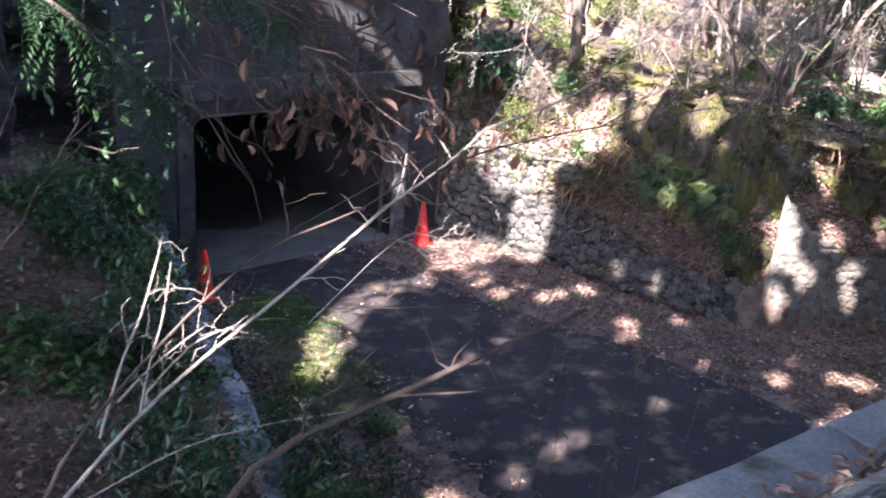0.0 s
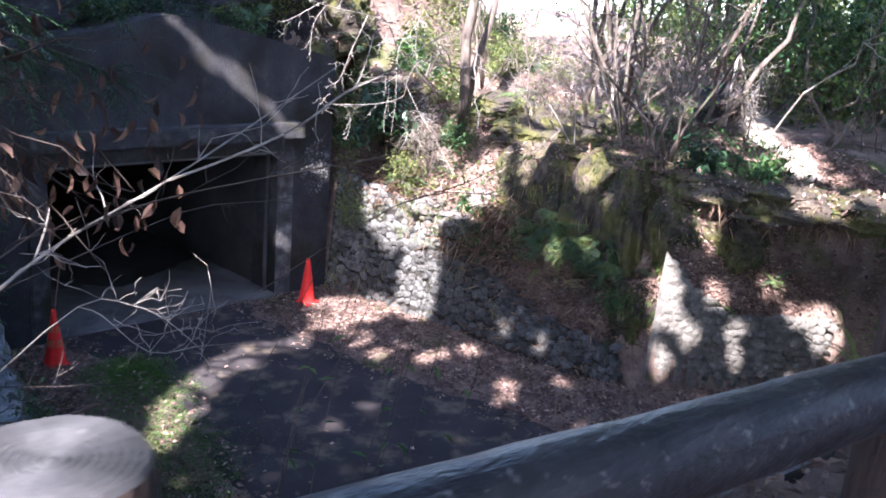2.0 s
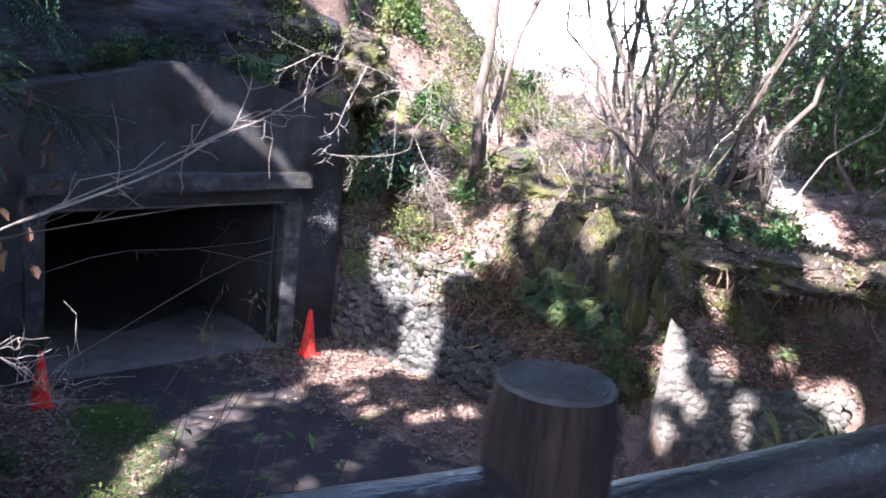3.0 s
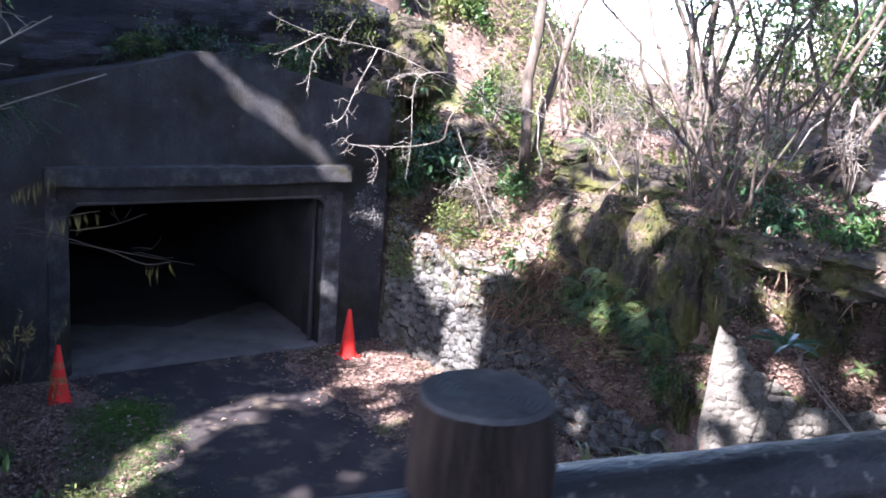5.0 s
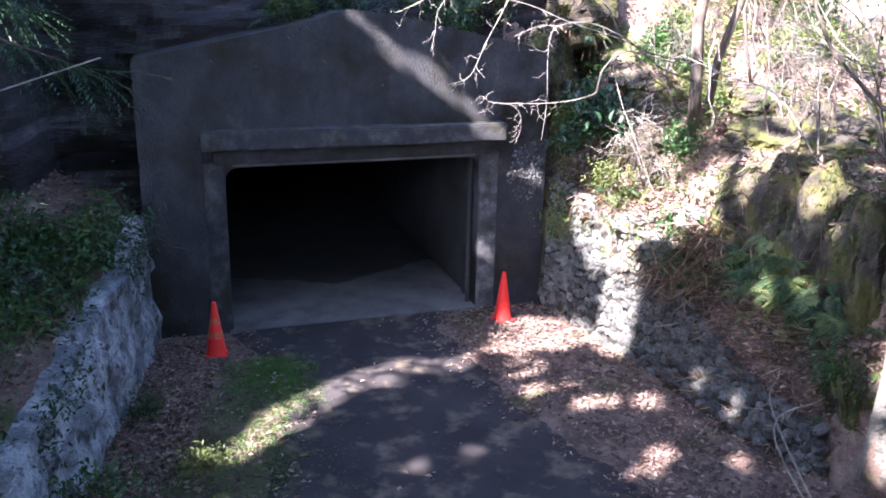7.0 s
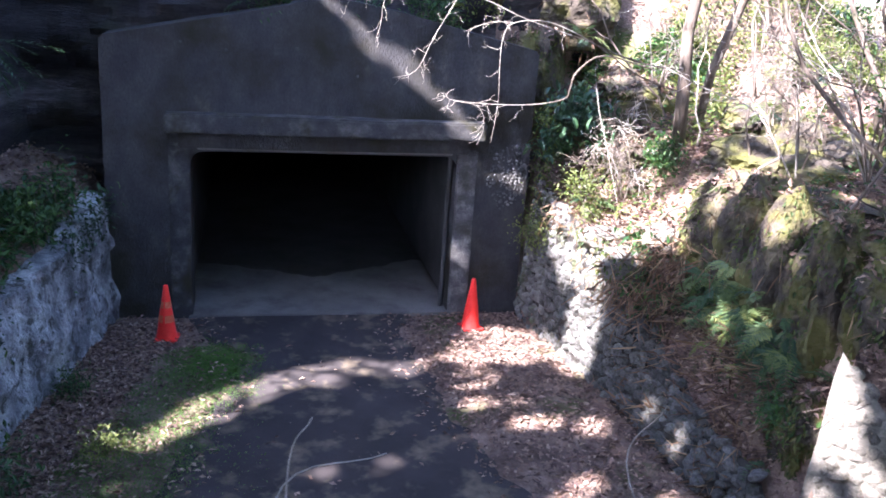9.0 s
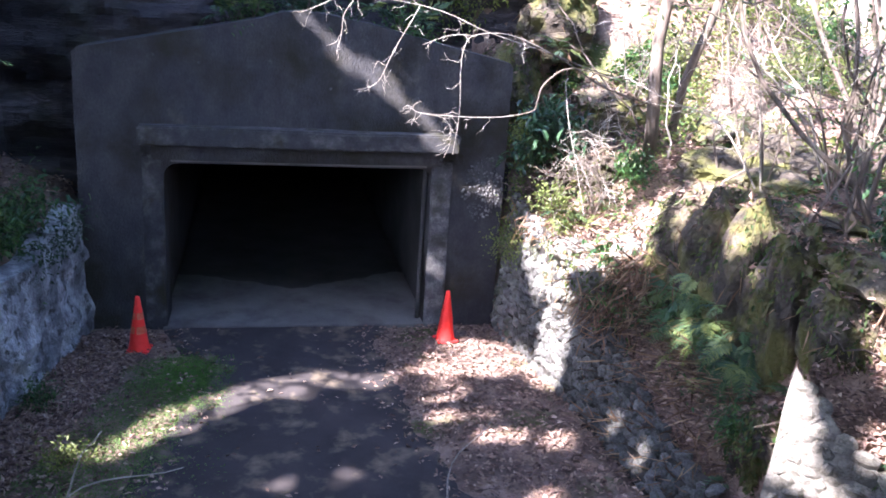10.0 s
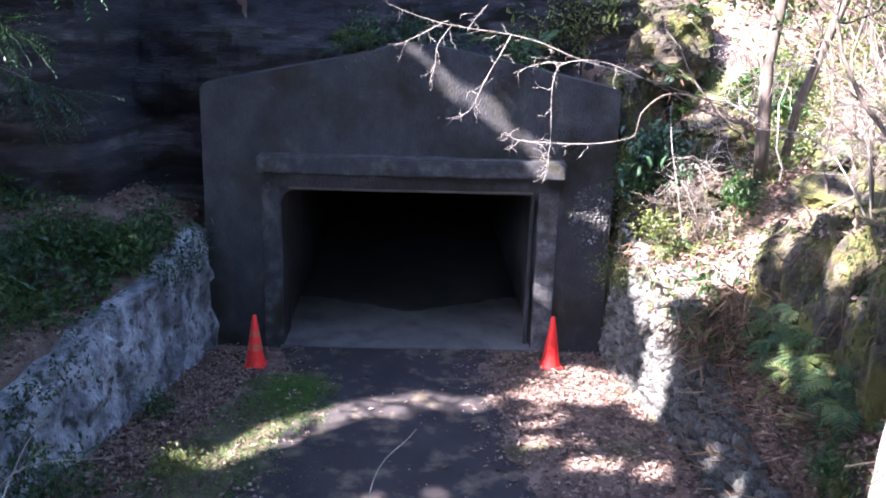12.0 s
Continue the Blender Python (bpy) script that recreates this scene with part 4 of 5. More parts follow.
def canopy(name, at, seed, n, box):
    rng = np.random.default_rng(seed)
    t = thing(name, "unseen tall evergreen tree added so that its dense crown shades the hollow", "tree", "canopy trees", at=(0, 0, 0))
    sx, sy = rng.uniform(box[0], box[1], n) + rng.normal(0, 0.45, n), rng.uniform(box[2], box[3], n) + rng.normal(0, 0.45, n)
    p = np.stack([sx, sy, np.full(n, 1.5)], 1)
    p = p + S * ((rng.uniform(8.0, 10.2, n) - 1.5) / S[2])[:, None]
    rel = p[:, None, :] - gp[None]
    dist = np.linalg.norm(rel - (rel @ S)[:, :, None] * S, axis=2)
    p = p[(dist > gr[None] + 0.17).all(1)]
    c = Builder()
    ln = rng.uniform(0.26, 0.42, len(p))
    way = rng.normal(0, 1, p.shape)
    way /= np.linalg.norm(way, axis=1)[:, None]
    c.leaves(p - way * ln[:, None] * 0.5, way, rng.normal(0, 0.6, p.shape) + (0, 0, 1), ln, ln * 0.6)
    w = Builder()
    mid = p.mean(0)
    w.tube(branch_points((*at, ground_z(*at) - 0.2), mid, 12, 0.15, rng), 0.24, 0.1, 12, 0.05)
    made = 0
    for k in range(60):
        q = branch_points(mid - (0, 0, rng.uniform(0.2, 2.0)), p[rng.integers(len(p))], 8, 0.2, rng)
        fine = q[0] + (q[-1] - q[0]) * np.linspace(0, 1, 60)[:, None]
        rel = fine[:, None, :] - gp[None]
        off = np.linalg.norm(rel - (rel @ S)[:, :, None] * S, axis=2)
        if made < 8 and (off > gr[None] + 0.22).all():
            w.tube(q, 0.06, 0.02, 6)
            made += 1
    part("trunk", w.mesh("trunk", BARK, True), BARK, t)
    part("crown", c, GREEN, t)


canopy("canopy_tree", (-12.5, -9.5), 1, 9500, (-10, -2.8, -13, -6))
canopy("canopy_tree", (-12.0, -4.5), 2, 16000, (-10, -2.8, -6, 4.5))
canopy("canopy_tree", (-9.5, -14.5), 3, 9500, (-2.8, 3.9, -13, -6))
canopy("canopy_tree", (-9.2, -7.4), 4, 12800, (-2.8, 3.9, -6, 0.5))
canopy("canopy_tree", (-11.5, -1.5), 6, 9000, (-2.8, 5.2, 0.5, 4.5))
canopy("canopy_tree", (-3.0, 5.5), 8, 560, (3.9, 5.8, -2.4, 0.7))
canopy("canopy_tree", (-2.5, -15.0), 5, 9500, (3.9, 10.5, -10, -2.9))
canopy("canopy_tree", (3.5, -14.5), 7, 9000, (9.5, 17.0, -10, 0.5))
# two rows of unseen trees, added on the slope behind the walker to block light
for k in range(26):
    copy_thing(protos[k % 2], pose(*on_ground(-22 + 40 * rng.random(), -22 - 12 * rng.random()), 0, 0, 360 * rng.random()))
for k in range(22):
    copy_thing(protos[k % 2], pose(*on_ground(-20 + 1.6 * k + rng.uniform(-0.6, 0.6), -16.5 - 3.5 * rng.random()), 0, 0, 360 * rng.random()))
for k in range(14):
    copy_thing(protos[k % 2], pose(*on_ground(6.5 + 7 * rng.random(), 9 + 12 * rng.random()), 0, 0, 360 * rng.random()))

# dead branches reaching in from the bank beside the walker
bush = thing("dead_bush", "leafless bush of bleached and dark dead branches", "bush")
DEAD_LIMBS = [("pale", 0.02, [(-6.3, -7.3, 2.3), (-5.95, -7.4, 2.7), (-5.69, -7.45, 2.92), (-5.34, -7.52, 3.16), (-5.02, -7.62, 3.42), (-4.85, -7.7, 3.58), (-4.71, -7.78, 3.7), (-4.3, -7.65, 3.82), (-3.6, -7.2, 3.95), (-2.7, -6.75, 4.2)]),
         ("pale", 0.012, [(-4.85, -7.7, 3.58), (-4.8, -7.68, 3.68), (-4.77, -7.66, 3.76)]),
         ("dark", 0.012, [(-4.71, -7.78, 3.7), (-4.57, -7.89, 3.79), (-4.36, -8.1, 3.89), (-3.98, -8.6, 4.07)]),
         ("pale", 0.014, [(-6.05, -7.45, 2.75), (-5.95, -7.45, 3.04), (-5.85, -7.41, 3.19), (-5.75, -7.37, 3.41), (-5.72, -7.35, 3.49)]),
         ("pale", 0.012, [(-5.9, -7.47, 2.8), (-5.85, -7.46, 2.99), (-5.76, -7.41, 3.17), (-5.69, -7.35, 3.36)]),
         ("pale", 0.012, [(-5.95, -7.4, 2.85), (-5.85, -7.42, 2.95), (-5.68, -7.44, 3.06), (-5.56, -7.47, 3.13)]),
         ("pale", 0.012, [(-5.85, -7.44, 2.88), (-5.74, -7.45, 2.98), (-5.64, -7.46, 3.05), (-5.51, -7.51, 3.1)]),
         ("dark", 0.018, [(-6.3, -7.45, 2.5), (-6.12, -7.5, 2.84), (-5.48, -7.53, 3.36), (-5.06, -7.73, 3.58), (-4.86, -7.84, 3.75)]),
         ("dark", 0.032, [(-6.55, -8.75, 2.55), (-6.35, -8.68, 2.95), (-6.1, -8.62, 3.25), (-5.7, -8.8, 3.45), (-5.45, -8.9, 3.55), (-5.22, -9.0, 3.64)]),
         ("pale", 0.01, [(-6.0, -7.1, 2.25), (-5.59, -7.23, 2.43), (-5.25, -7.38, 2.5), (-4.92, -7.58, 2.55)]),
         ("dark", 0.01, [(-5.75, -8.78, 3.43), (-5.5, -8.95, 3.45), (-5.2, -9.1, 3.52)]),
         ("dark", 0.009, [(-5.9, -7.0, 2.9), (-5.44, -6.98, 3.01), (-4.87, -7.36, 2.97), (-4.42, -7.73, 3.01)]),
         ("twigs", 0.012, [(-5.0, -7.3, 2.9), (-4.56, -7.39, 3.26), (-4.36, -7.46, 3.25), (-4.24, -7.54, 3.18), (-4.13, -7.64, 3.05)]),
         ("twigs", 0.01, [(-4.56, -7.39, 3.26), (-4.48, -7.43, 3.22), (-4.33, -7.55, 3.06), (-4.13, -7.63, 3.07)]),
         ("pale", 0.014, [(-4.3, -7.65, 3.82), (-4.1, -7.85, 3.95), (-3.85, -7.9, 4.06), (-3.63, -7.91, 4.19), (-3.47, -7.94, 4.26), (-3.32, -7.96, 4.35), (-3.15, -8.01, 4.46)]),
         ("pale", 0.01, [(-3.63, -7.91, 4.19), (-3.58, -7.92, 4.22), (-3.52, -7.92, 4.35), (-3.5, -7.92, 4.43)]),
         ("dark", 0.008, [(-4.6, -6.6, 3.1), (-3.59, -6.52, 3.36), (-3.12, -6.6, 3.39), (-2.71, -6.7, 3.43), (-2.51, -6.75, 3.5)]),
         ("dark", 0.007, [(-3.04, -6.62, 3.39), (-2.71, -6.72, 3.32), (-2.3, -6.89, 3.25)])]
rng = np.random.default_rng(11)
for tone, r, b in DEAD_LIMBS:
    w = Builder()
    r *= 0.3 if tone == "twigs" else 0.45
    b = smooth_line(b, 3)
    w.tube(b, r, r * 0.4, 7, 0.1)
    for j in range(4, len(b), 1 if tone == "twigs" else 3):
        for q in range(2):
            e = np.array(b[j]) + rng.normal(0, 0.12, 3) + (0.08, 0, 0.06)
            s = branch_points(b[j], e, 5, 0.35, rng)
            w.tube(s, min(0.0035, r * 0.35), 0.0012, 4)
            w.tube(branch_points(s[2], s[2] + rng.normal(0, 0.07, 3), 4, 0.3, rng), 0.002, 0.001, 4)
    part("branch", w, DARKWOOD if tone == "dark" else DEADWOOD, bush, "dark bare branch" if tone == "dark" else "bleached bare branch")
# withered leaf clusters on it, with the dark twigs that carry them
for c0, n, reach, twigs in (((-4.97, -7.25, 3.87), 90, (0.16, 0.18, 0.1), 14), ((-4.6, -7.6, 3.82), 50, (0.17, 0.15, 0.12), 18), ((-4.75, -7.4, 4.12), 60, (0.3, 0.2, 0.16), 26)):
    c0 = np.array(c0)
    w = Builder()
    at = c0 + rng.normal(0, 1, (n, 3)) * reach
    w.leaves(at, rng.normal(0, 0.4, (n, 3)) + (0, 0, -1), rng.normal(0, 1, (n, 3)), rng.uniform(0.06, 0.11, n), rng.uniform(0.02, 0.042, n), 0.35, True)
    part("withered_leaves", w, HANGING, bush, "hanging cluster of withered brown leaves")
    w = Builder()
    for k in range(twigs):
        w.tube(branch_points(c0 + rng.normal(0, 0.1, 3) + (-0.5, 0.1, 0.4), c0 + rng.normal(0, 0.25, 3), 7, 0.3, rng), 0.005, 0.0015, 4)
    part("branch", w, DARKWOOD, bush)


# thin stems with rows of hanging yellowish catkins
stem = thing("catkin_branch", "thin dark twigs with rows of hanging yellowish catkins", "branch", at=(0.02, 0.02, 0))
for line, rows in (([(-4.3, -8.1, 3.4), (-3.75, -8.4, 3.82), (-3.4, -8.55, 3.86), (-3.15, -8.66, 3.8), (-3.04, -8.72, 3.76), (-2.97, -8.75, 3.77)], ((-3.04, -2.97, 6),)),
                   ([(-3.4, -8.55, 3.86), (-3.28, -8.58, 3.88), (-3.16, -8.68, 3.92)], ((-3.27, -3.16, 12),)),
                   ([(-3.75, -8.4, 3.82), (-3.5, -8.5, 3.9), (-3.37, -8.55, 3.96), (-3.27, -8.63, 4.02)], ((-3.38, -3.27, 12),)),
                   ([(-3.6, -7.7, 2.6), (-3.35, -7.8, 3.1), (-3.27, -7.83, 3.37)], ((-3.29, -3.26, 4),)),
                   ([(-3.5, -7.4, 2.4), (-3.2, -7.43, 2.9), (-3.05, -7.43, 3.2)], ((-3.08, -3.04, 5),)),
                   ([(-3.8, -7.5, 2.7), (-3.55, -7.6, 3.2), (-3.44, -7.66, 3.5)], ((-3.46, -3.43, 3),))):
    line = np.array(smooth_line(line, 4))
    w = Builder()
    w.tube(line, 0.0025, 0.001, 5, 0.1)
    part("stem", w, DARKWOOD, stem)
    for x0, x1, m in rows:
        w = Builder()
        xs = np.linspace(x0, x1, m)
        at = np.stack([xs + rng.normal(0, 0.004, m), np.interp(xs, line[:, 0], line[:, 1]), np.interp(xs, line[:, 0], line[:, 2])], 1)
        w.leaves(at, rng.normal(0, 0.12, at.shape) + (0, 0, -1), rng.normal(0, 1, at.shape), rng.uniform(0.035, 0.075, m), np.full(m, 0.0032), 0.2)
        part("catkin_cluster", w, SEED, stem, "hanging yellowish catkins")

# tall weeds with pale seed heads on the bank below the path
weeds = np.random.default_rng(52)
for tip in ((-3.68, -7.96, 3.42), (-3.57, -7.8, 3.32), (-3.42, -8.21, 3.45), (-3.29, -8.15, 3.4), (-3.29, -8.34, 3.48), (-3.24, -8.52, 3.35), (-3.41, -7.88, 3.5), (-3.36, -8.23, 3.37)):
    tip = np.array(tip)
    foot = tip + (-0.35, 0.15, 0)
    foot[2] = ground_z(foot[0], foot[1]) - 0.03
    weed = thing("seed_head_weed", "tall thin weed with a pale yellowish seed head", "weed", "weeds on the bank", at=tuple(foot))
    line = np.array(smooth_line([(0, 0, 0), (tip - foot) * (0.35, 0.35, 0.6), tip - foot], 6))
    w = Builder()
    w.tube(line, 0.004, 0.0015, 5, 0.08)
    part("stem", w, DARKWOOD, weed)
    w = Builder()
    at = line[-1] + weeds.normal(0, 1, (16, 3)) * (0.016, 0.016, 0.024)
    w.leaves(at, weeds.normal(0, 0.35, at.shape) + (0, 0, -0.7), weeds.normal(0, 1, at.shape), weeds.uniform(0.02, 0.045, 16), np.full(16, 0.0035), 0.2)
    tagged(part("seed_head", w, SEED, weed, "pale yellowish seed head"), kind="stuff")
    w = Builder()
    at = line[6:11]
    w.leaves(at, weeds.normal(0, 1, at.shape) * (1, 1, 0.4), np.tile((0, 0, 1.0), (len(at), 1)), weeds.uniform(0.06, 0.1, len(at)), np.full(len(at), 0.025), 0.2)
    part("leaves", w, GREEN, weed)

# evergreen with drooping sprays beside the cliff
ever = thing("evergreen_tree", "dark evergreen tree with drooping feathery sprays", "tree", at=on_ground(-5.6, -3.9))
base = np.array(on_ground(-5.6, -3.9))
w = Builder()
trunk = branch_points((0, 0, -0.2), (0.2, 0.1, 6.5), 10, 0.15, rng)
w.tube(trunk, 0.11, 0.04, 10, 0.08)
part("trunk", w.mesh("trunk", BARK, True), BARK, ever)
for k, tip in enumerate([(-2.85, -4.2, 3.85), (-3.4, -3.6, 4.3), (-3.3, -4.9, 4.6), (-4.0, -5.4, 4.1), (-2.9, -3.4, 4.9), (-4.3, -3.0, 4.0), (-3.6, -4.4, 5.2), (-4.6, -5.0, 3.6), (-4.2, -2.6, 5.0)]):
    e = np.array(tip) - base
    a = np.array((0.1, 0.05, min(6.2, e[2] + 0.7)))
    line = np.array(smooth_line([a, a + (e - a) * 0.45 + (0, 0, 0.15), a + (e - a) * 0.8 + (0, 0, 0.06), e], 5))
    w = Builder()
    w.tube(line, 0.022, 0.004, 6, 0.1)
    part("bough", w, BARK, ever)
    c = Builder()
    for i in range(4, len(line)):
        for q in range(5):
            d = rng.normal(0, 0.6, 3) + (e - a) / np.linalg.norm(e - a) * 0.8 + (0, 0, -0.35)
            d *= rng.uniform(0.25, 0.5) / np.linalg.norm(d)
            t = np.linspace(0.1, 1, 12)[:, None]
            rib = line[i] + d * t + np.array((0, 0, -0.1)) * t * t
            side = np.cross(d, (0, 0, 1.0))
            side /= np.linalg.norm(side) + 1e-9
            for sgn in (-1, 1):
                c.leaves(rib, d / np.linalg.norm(d) * 0.8 + sgn * side + rng.normal(0, 0.15, rib.shape), np.tile((0, 0, 1.0), (12, 1)), rng.uniform(0.05, 0.09, 12), np.full(12, 0.013), 0.1)
    part("spray", c, DARKGREEN, ever)

# slender plants that rise from below the path
rng = np.random.default_rng(31)
for foot, bend, tip, leafy, label in (((-2.45, -10.35, 3.08), (-2.46, -10.42, 3.6), (-2.4, -10.46, 4.01), 6, "young plant with a whorl of dark leaves"), ((0.0, -10.25, 3.08), (-0.03, -9.39, 3.31), (0.1, -9.29, 3.48), 0, "thin bare pale stem on the wall's edge"), ((-0.9, -10.1, 3.08), (-0.96, -9.57, 3.43), (-0.69, -9.43, 3.46), 0, "thin bare pale stem on the wall's edge"), ((-0.95, -10.1, 3.08), (-0.93, -9.53, 3.46), (-0.87, -9.44, 3.57), 0, "thin bare pale stem on the wall's edge")):
    sp = thing("young_plant", label, "plant")
    w = Builder()
    w.tube(smooth_line([foot, bend, tip], 7), 0.003, 0.0014, 6, 0.08)
    part("stem", w, DEADWOOD if not leafy else BARK, sp)
    for k in range(leafy):
        w = Builder()
        a = 6.28 * k / leafy + 0.4
        w.leaves([tip], [(math.cos(a), math.sin(a), 0.25)], [(0, 0, 1)], [0.075], [0.024], 0.2, True)
        part("leaf", w, DARKGREEN, sp)


# ---- ferns ----
def frond_mesh(seed, length):
    rng = np.random.default_rng(seed)
    b = Builder()
    n = 15
    t = np.linspace(0, 1, n)
    rib = np.stack([t * length * 0.9, 0.04 * np.sin(t * 3 + seed), length * (0.55 * t - 0.75 * t * t)], 1)
    b.tube(rib, 0.005, 0.0015, 4)
    at, way, up, ln = [], [], [], []
    for i in range(3, n):
        f = math.sin(min(1.0, (i - 1) / 4) * 1.57) * (1 - (i / n) ** 2.2) * 0.33 * length + 0.015
        for s in (-1, 1):
            at.append(rib[i])
            way.append((0.45, s, -0.15 + rng.normal(0, 0.12)))
            up.append((0, 0, 1))
            ln.append(f * rng.uniform(0.85, 1.1))
    ln = np.array(ln)
    b.leaves(at, way, up, ln, np.maximum(0.014, ln * 0.3), 0.12)
    return b.mesh("frond", FERN)


FRONDS = [frond_mesh(k, 0.42 + 0.08 * k) for k in range(4)]


def fern(at, n, size, seed, face=None, label="green fern with arching fronds"):
    rng = np.random.default_rng(seed)
    t = thing("fern", label, "fern", at=at)
    for k in range(n):
        a = 360 * k / n + rng.uniform(-20, 20) if face is None else face + rng.uniform(-75, 75)
        o = part("frond", FRONDS[rng.integers(4)], FERN, t)
        o.matrix_local = pose(0, 0, 0, rng.uniform(-15, 15), rng.uniform(-50, 35) if face is None else rng.uniform(-25, 60), a) @ Matrix.Scale(size * rng.uniform(0.7, 1.2), 4)
    return t


rng = np.random.default_rng(3)
for k in range(52):
    y = -2.85 - 1.75 * rng.random()
    top = 2.05 - 0.25 * abs(y + 3.6)
    fern((3.66 - 0.09 * (y + 3) + 0.08 * rng.random(), y, 0.85 + (top - 0.85) * rng.random()), 4, rng.uniform(0.42, 0.72), 200 + k, 195, "fern hanging from the shaded rock ledge")
for k, (x, y, z) in enumerate([(3.75, -4.85, 0.35), (3.7, -4.7, 0.15), (3.25, -2.35, 1.5), (3.1, -1.2, 1.95), (4.9, -1.9, 3.2), (5.9, -1.4, 3.6), (3.4, 0.3, 3.8), (3.8, 0.9, 4.6), (0.9, 0.5, 4.15), (1.6, 0.55, 4.05), (-0.6, 0.45, 4.1), (-1.0, 0.5, 4.0)]):
    fern((x, y, z), 8, 0.7, 240 + k)
for k, (x, y) in enumerate([(4.35, -5.15), (4.6, -5.45), (4.95, -5.7), (4.5, -5.95), (5.2, -6.25), (4.9, -6.5), (4.1, -5.0)]):
    fern(on_ground(x, y), 6, 0.55, 270 + k, label="small fern on the bank above the stone wall")

# ---- leafy shrubs on the banks ----
for k, (x, y, up, h, mat, ls, label) in enumerate([
        (2.98, -0.7, 2.75, 0.46, DARKGREEN, 0.13, "dark glossy-leaved shrub beside the portal"), (3.5, -2.5, 2.05, 0.42, GREEN, 0.1, "sunlit leafy shrub on the bank"),
        (3.0, -1.35, 2.0, 0.35, LIGHTGREEN, 0.06, "small light green shrub by the portal"), (2.9, -0.5, 1.9, 0.4, LIGHTGREEN, 0.05, "small-leaved shrub against the portal"),
        (3.95, -1.5, 2.95, 0.3, GREEN, 0.07, "dark shrub at a tree's foot"), (5.6, -2.6, 3.1, 0.5, LIGHTGREEN, 0.12, "light green shrub in the sun"),
        (6.2, -0.3, 3.7, 0.35, LIGHTGREEN, 0.08, "light green shrub on the sunny slope"), (7.2, 0.4, 4.0, 0.4, LIGHTGREEN, 0.08, "light green shrub on the sunny slope"), (5.0, 0.6, 4.0, 0.4, LIGHTGREEN, 0.08, "bright shrub on the sunny slope"),
        (4.6, 1.4, 4.4, 0.5, LIGHTGREEN, 0.09, "bright shrub on the sunny slope"), (8.3, 1.6, 4.3, 0.4, GREEN, 0.09, "shrub at the clearing's edge"), 
        (5.6, -7.8, 1.9, 0.5, GREEN, 0.12, "leafy plant on the bank"), (4.75, -5.2, 2.0, 0.35, DARKGREEN, 0.11, "broad-leaved plant above the stone wall"), (5.2, -5.75, 2.2, 0.35, GREEN, 0.11, "broad-leaved plant above the stone wall"), (3.75, -4.75, 0.5, 0.22, GREEN, 0.07, "small leafy plant between the stone walls"), (-3.3, -1.0, 1.75, 0.5, GREEN, 0.1, "leafy green plants on the retaining wall"), (-3.3, -1.5, 1.5, 0.42, GREEN, 0.09, "leafy green plants on the retaining wall"),
        (-3.9, -1.6, 1.8, 0.55, GREEN, 0.08, "dark leafy plants on the bank"), (-4.3, -2.6, 1.6, 0.6, DARKGREEN, 0.09, "dark leafy plants on the bank"), (-4.0, -3.4, 1.3, 0.5, GREEN, 0.07, "dark leafy plants on the bank"),
        (-4.6, -4.4, 1.4, 0.6, DARKGREEN, 0.09, "dark leafy plants on the bank"), (-4.6, -5.6, 1.3, 0.6, GREEN, 0.08, "dark leafy plants on the bank"), (-5.3, -6.4, 1.7, 0.4, DARKGREEN, 0.08, "dark leafy plants on the bank"),
        (-4.7, -7.2, 1.1, 0.5, GREEN, 0.08, "dark leafy plants on the bank"), (-5.0, -8.3, 1.4, 0.4, DARKGREEN, 0.08, "dark leafy plants on the bank"), (-2.3, -3.4, 0, 0.2, LIGHTGREEN, 0.05, "low green weeds beside the road"), (-2.2, -4.6, 0, 0.18, GREEN, 0.05, "low green weeds beside the road"), (-2.75, -2.2, 0, 0.22, GREEN, 0.05, "low green weeds at the wall's foot"),
        (-3.35, -4.5, 0.4, 0.7, GREEN, 0.08, "leafy weeds hiding the wall's end"), (-3.6, -5.1, 0.3, 0.7, DARKGREEN, 0.09, "leafy weeds hiding the wall's end"), (-3.3, -5.6, 0.1, 0.3, GREEN, 0.07, "leafy weeds beside the road"), (-3.9, -6.2, 0.3, 0.6, GREEN, 0.08, "leafy weeds on the bank"), (-3.2, -6.6, 0.1, 0.25, GREEN, 0.05, "low green weeds beside the road"), (-3.6, -7.4, 0.1, 0.25, GREEN, 0.05, "low green weeds beside the road"), (-0.1, 0.6, 4.1, 0.3, DARKGREEN, 0.06, "small shrub on top of the portal"), (-5.2, -3.0, 2.1, 2.0, DARKGREEN, 0.1, "tall dark evergreen shrub before the cliff")]):
    z = ground_z(x, y) if up - ground_z(x, y) < 0.9 else up
    shrub((x, y, z), h, 300 + k, label, mat, ls, 8, 7, 0.06 + 0.1 * h, fan=0.75)

for k in range(14):
    x, y = 10.5 + 5 * (k % 4) / 3 + 0.5 * nz(k, 1, 0, 1.3), -7.5 + 7.0 * k / 13
    shrub(on_ground(x, y), 2.6 + 0.8 * nz(k, 3, 0, 1.7), 400 + k, "tall leafy shrub at the wood's edge", GREEN if k % 3 else LIGHTGREEN, 0.14, 9, 12, 0.2)

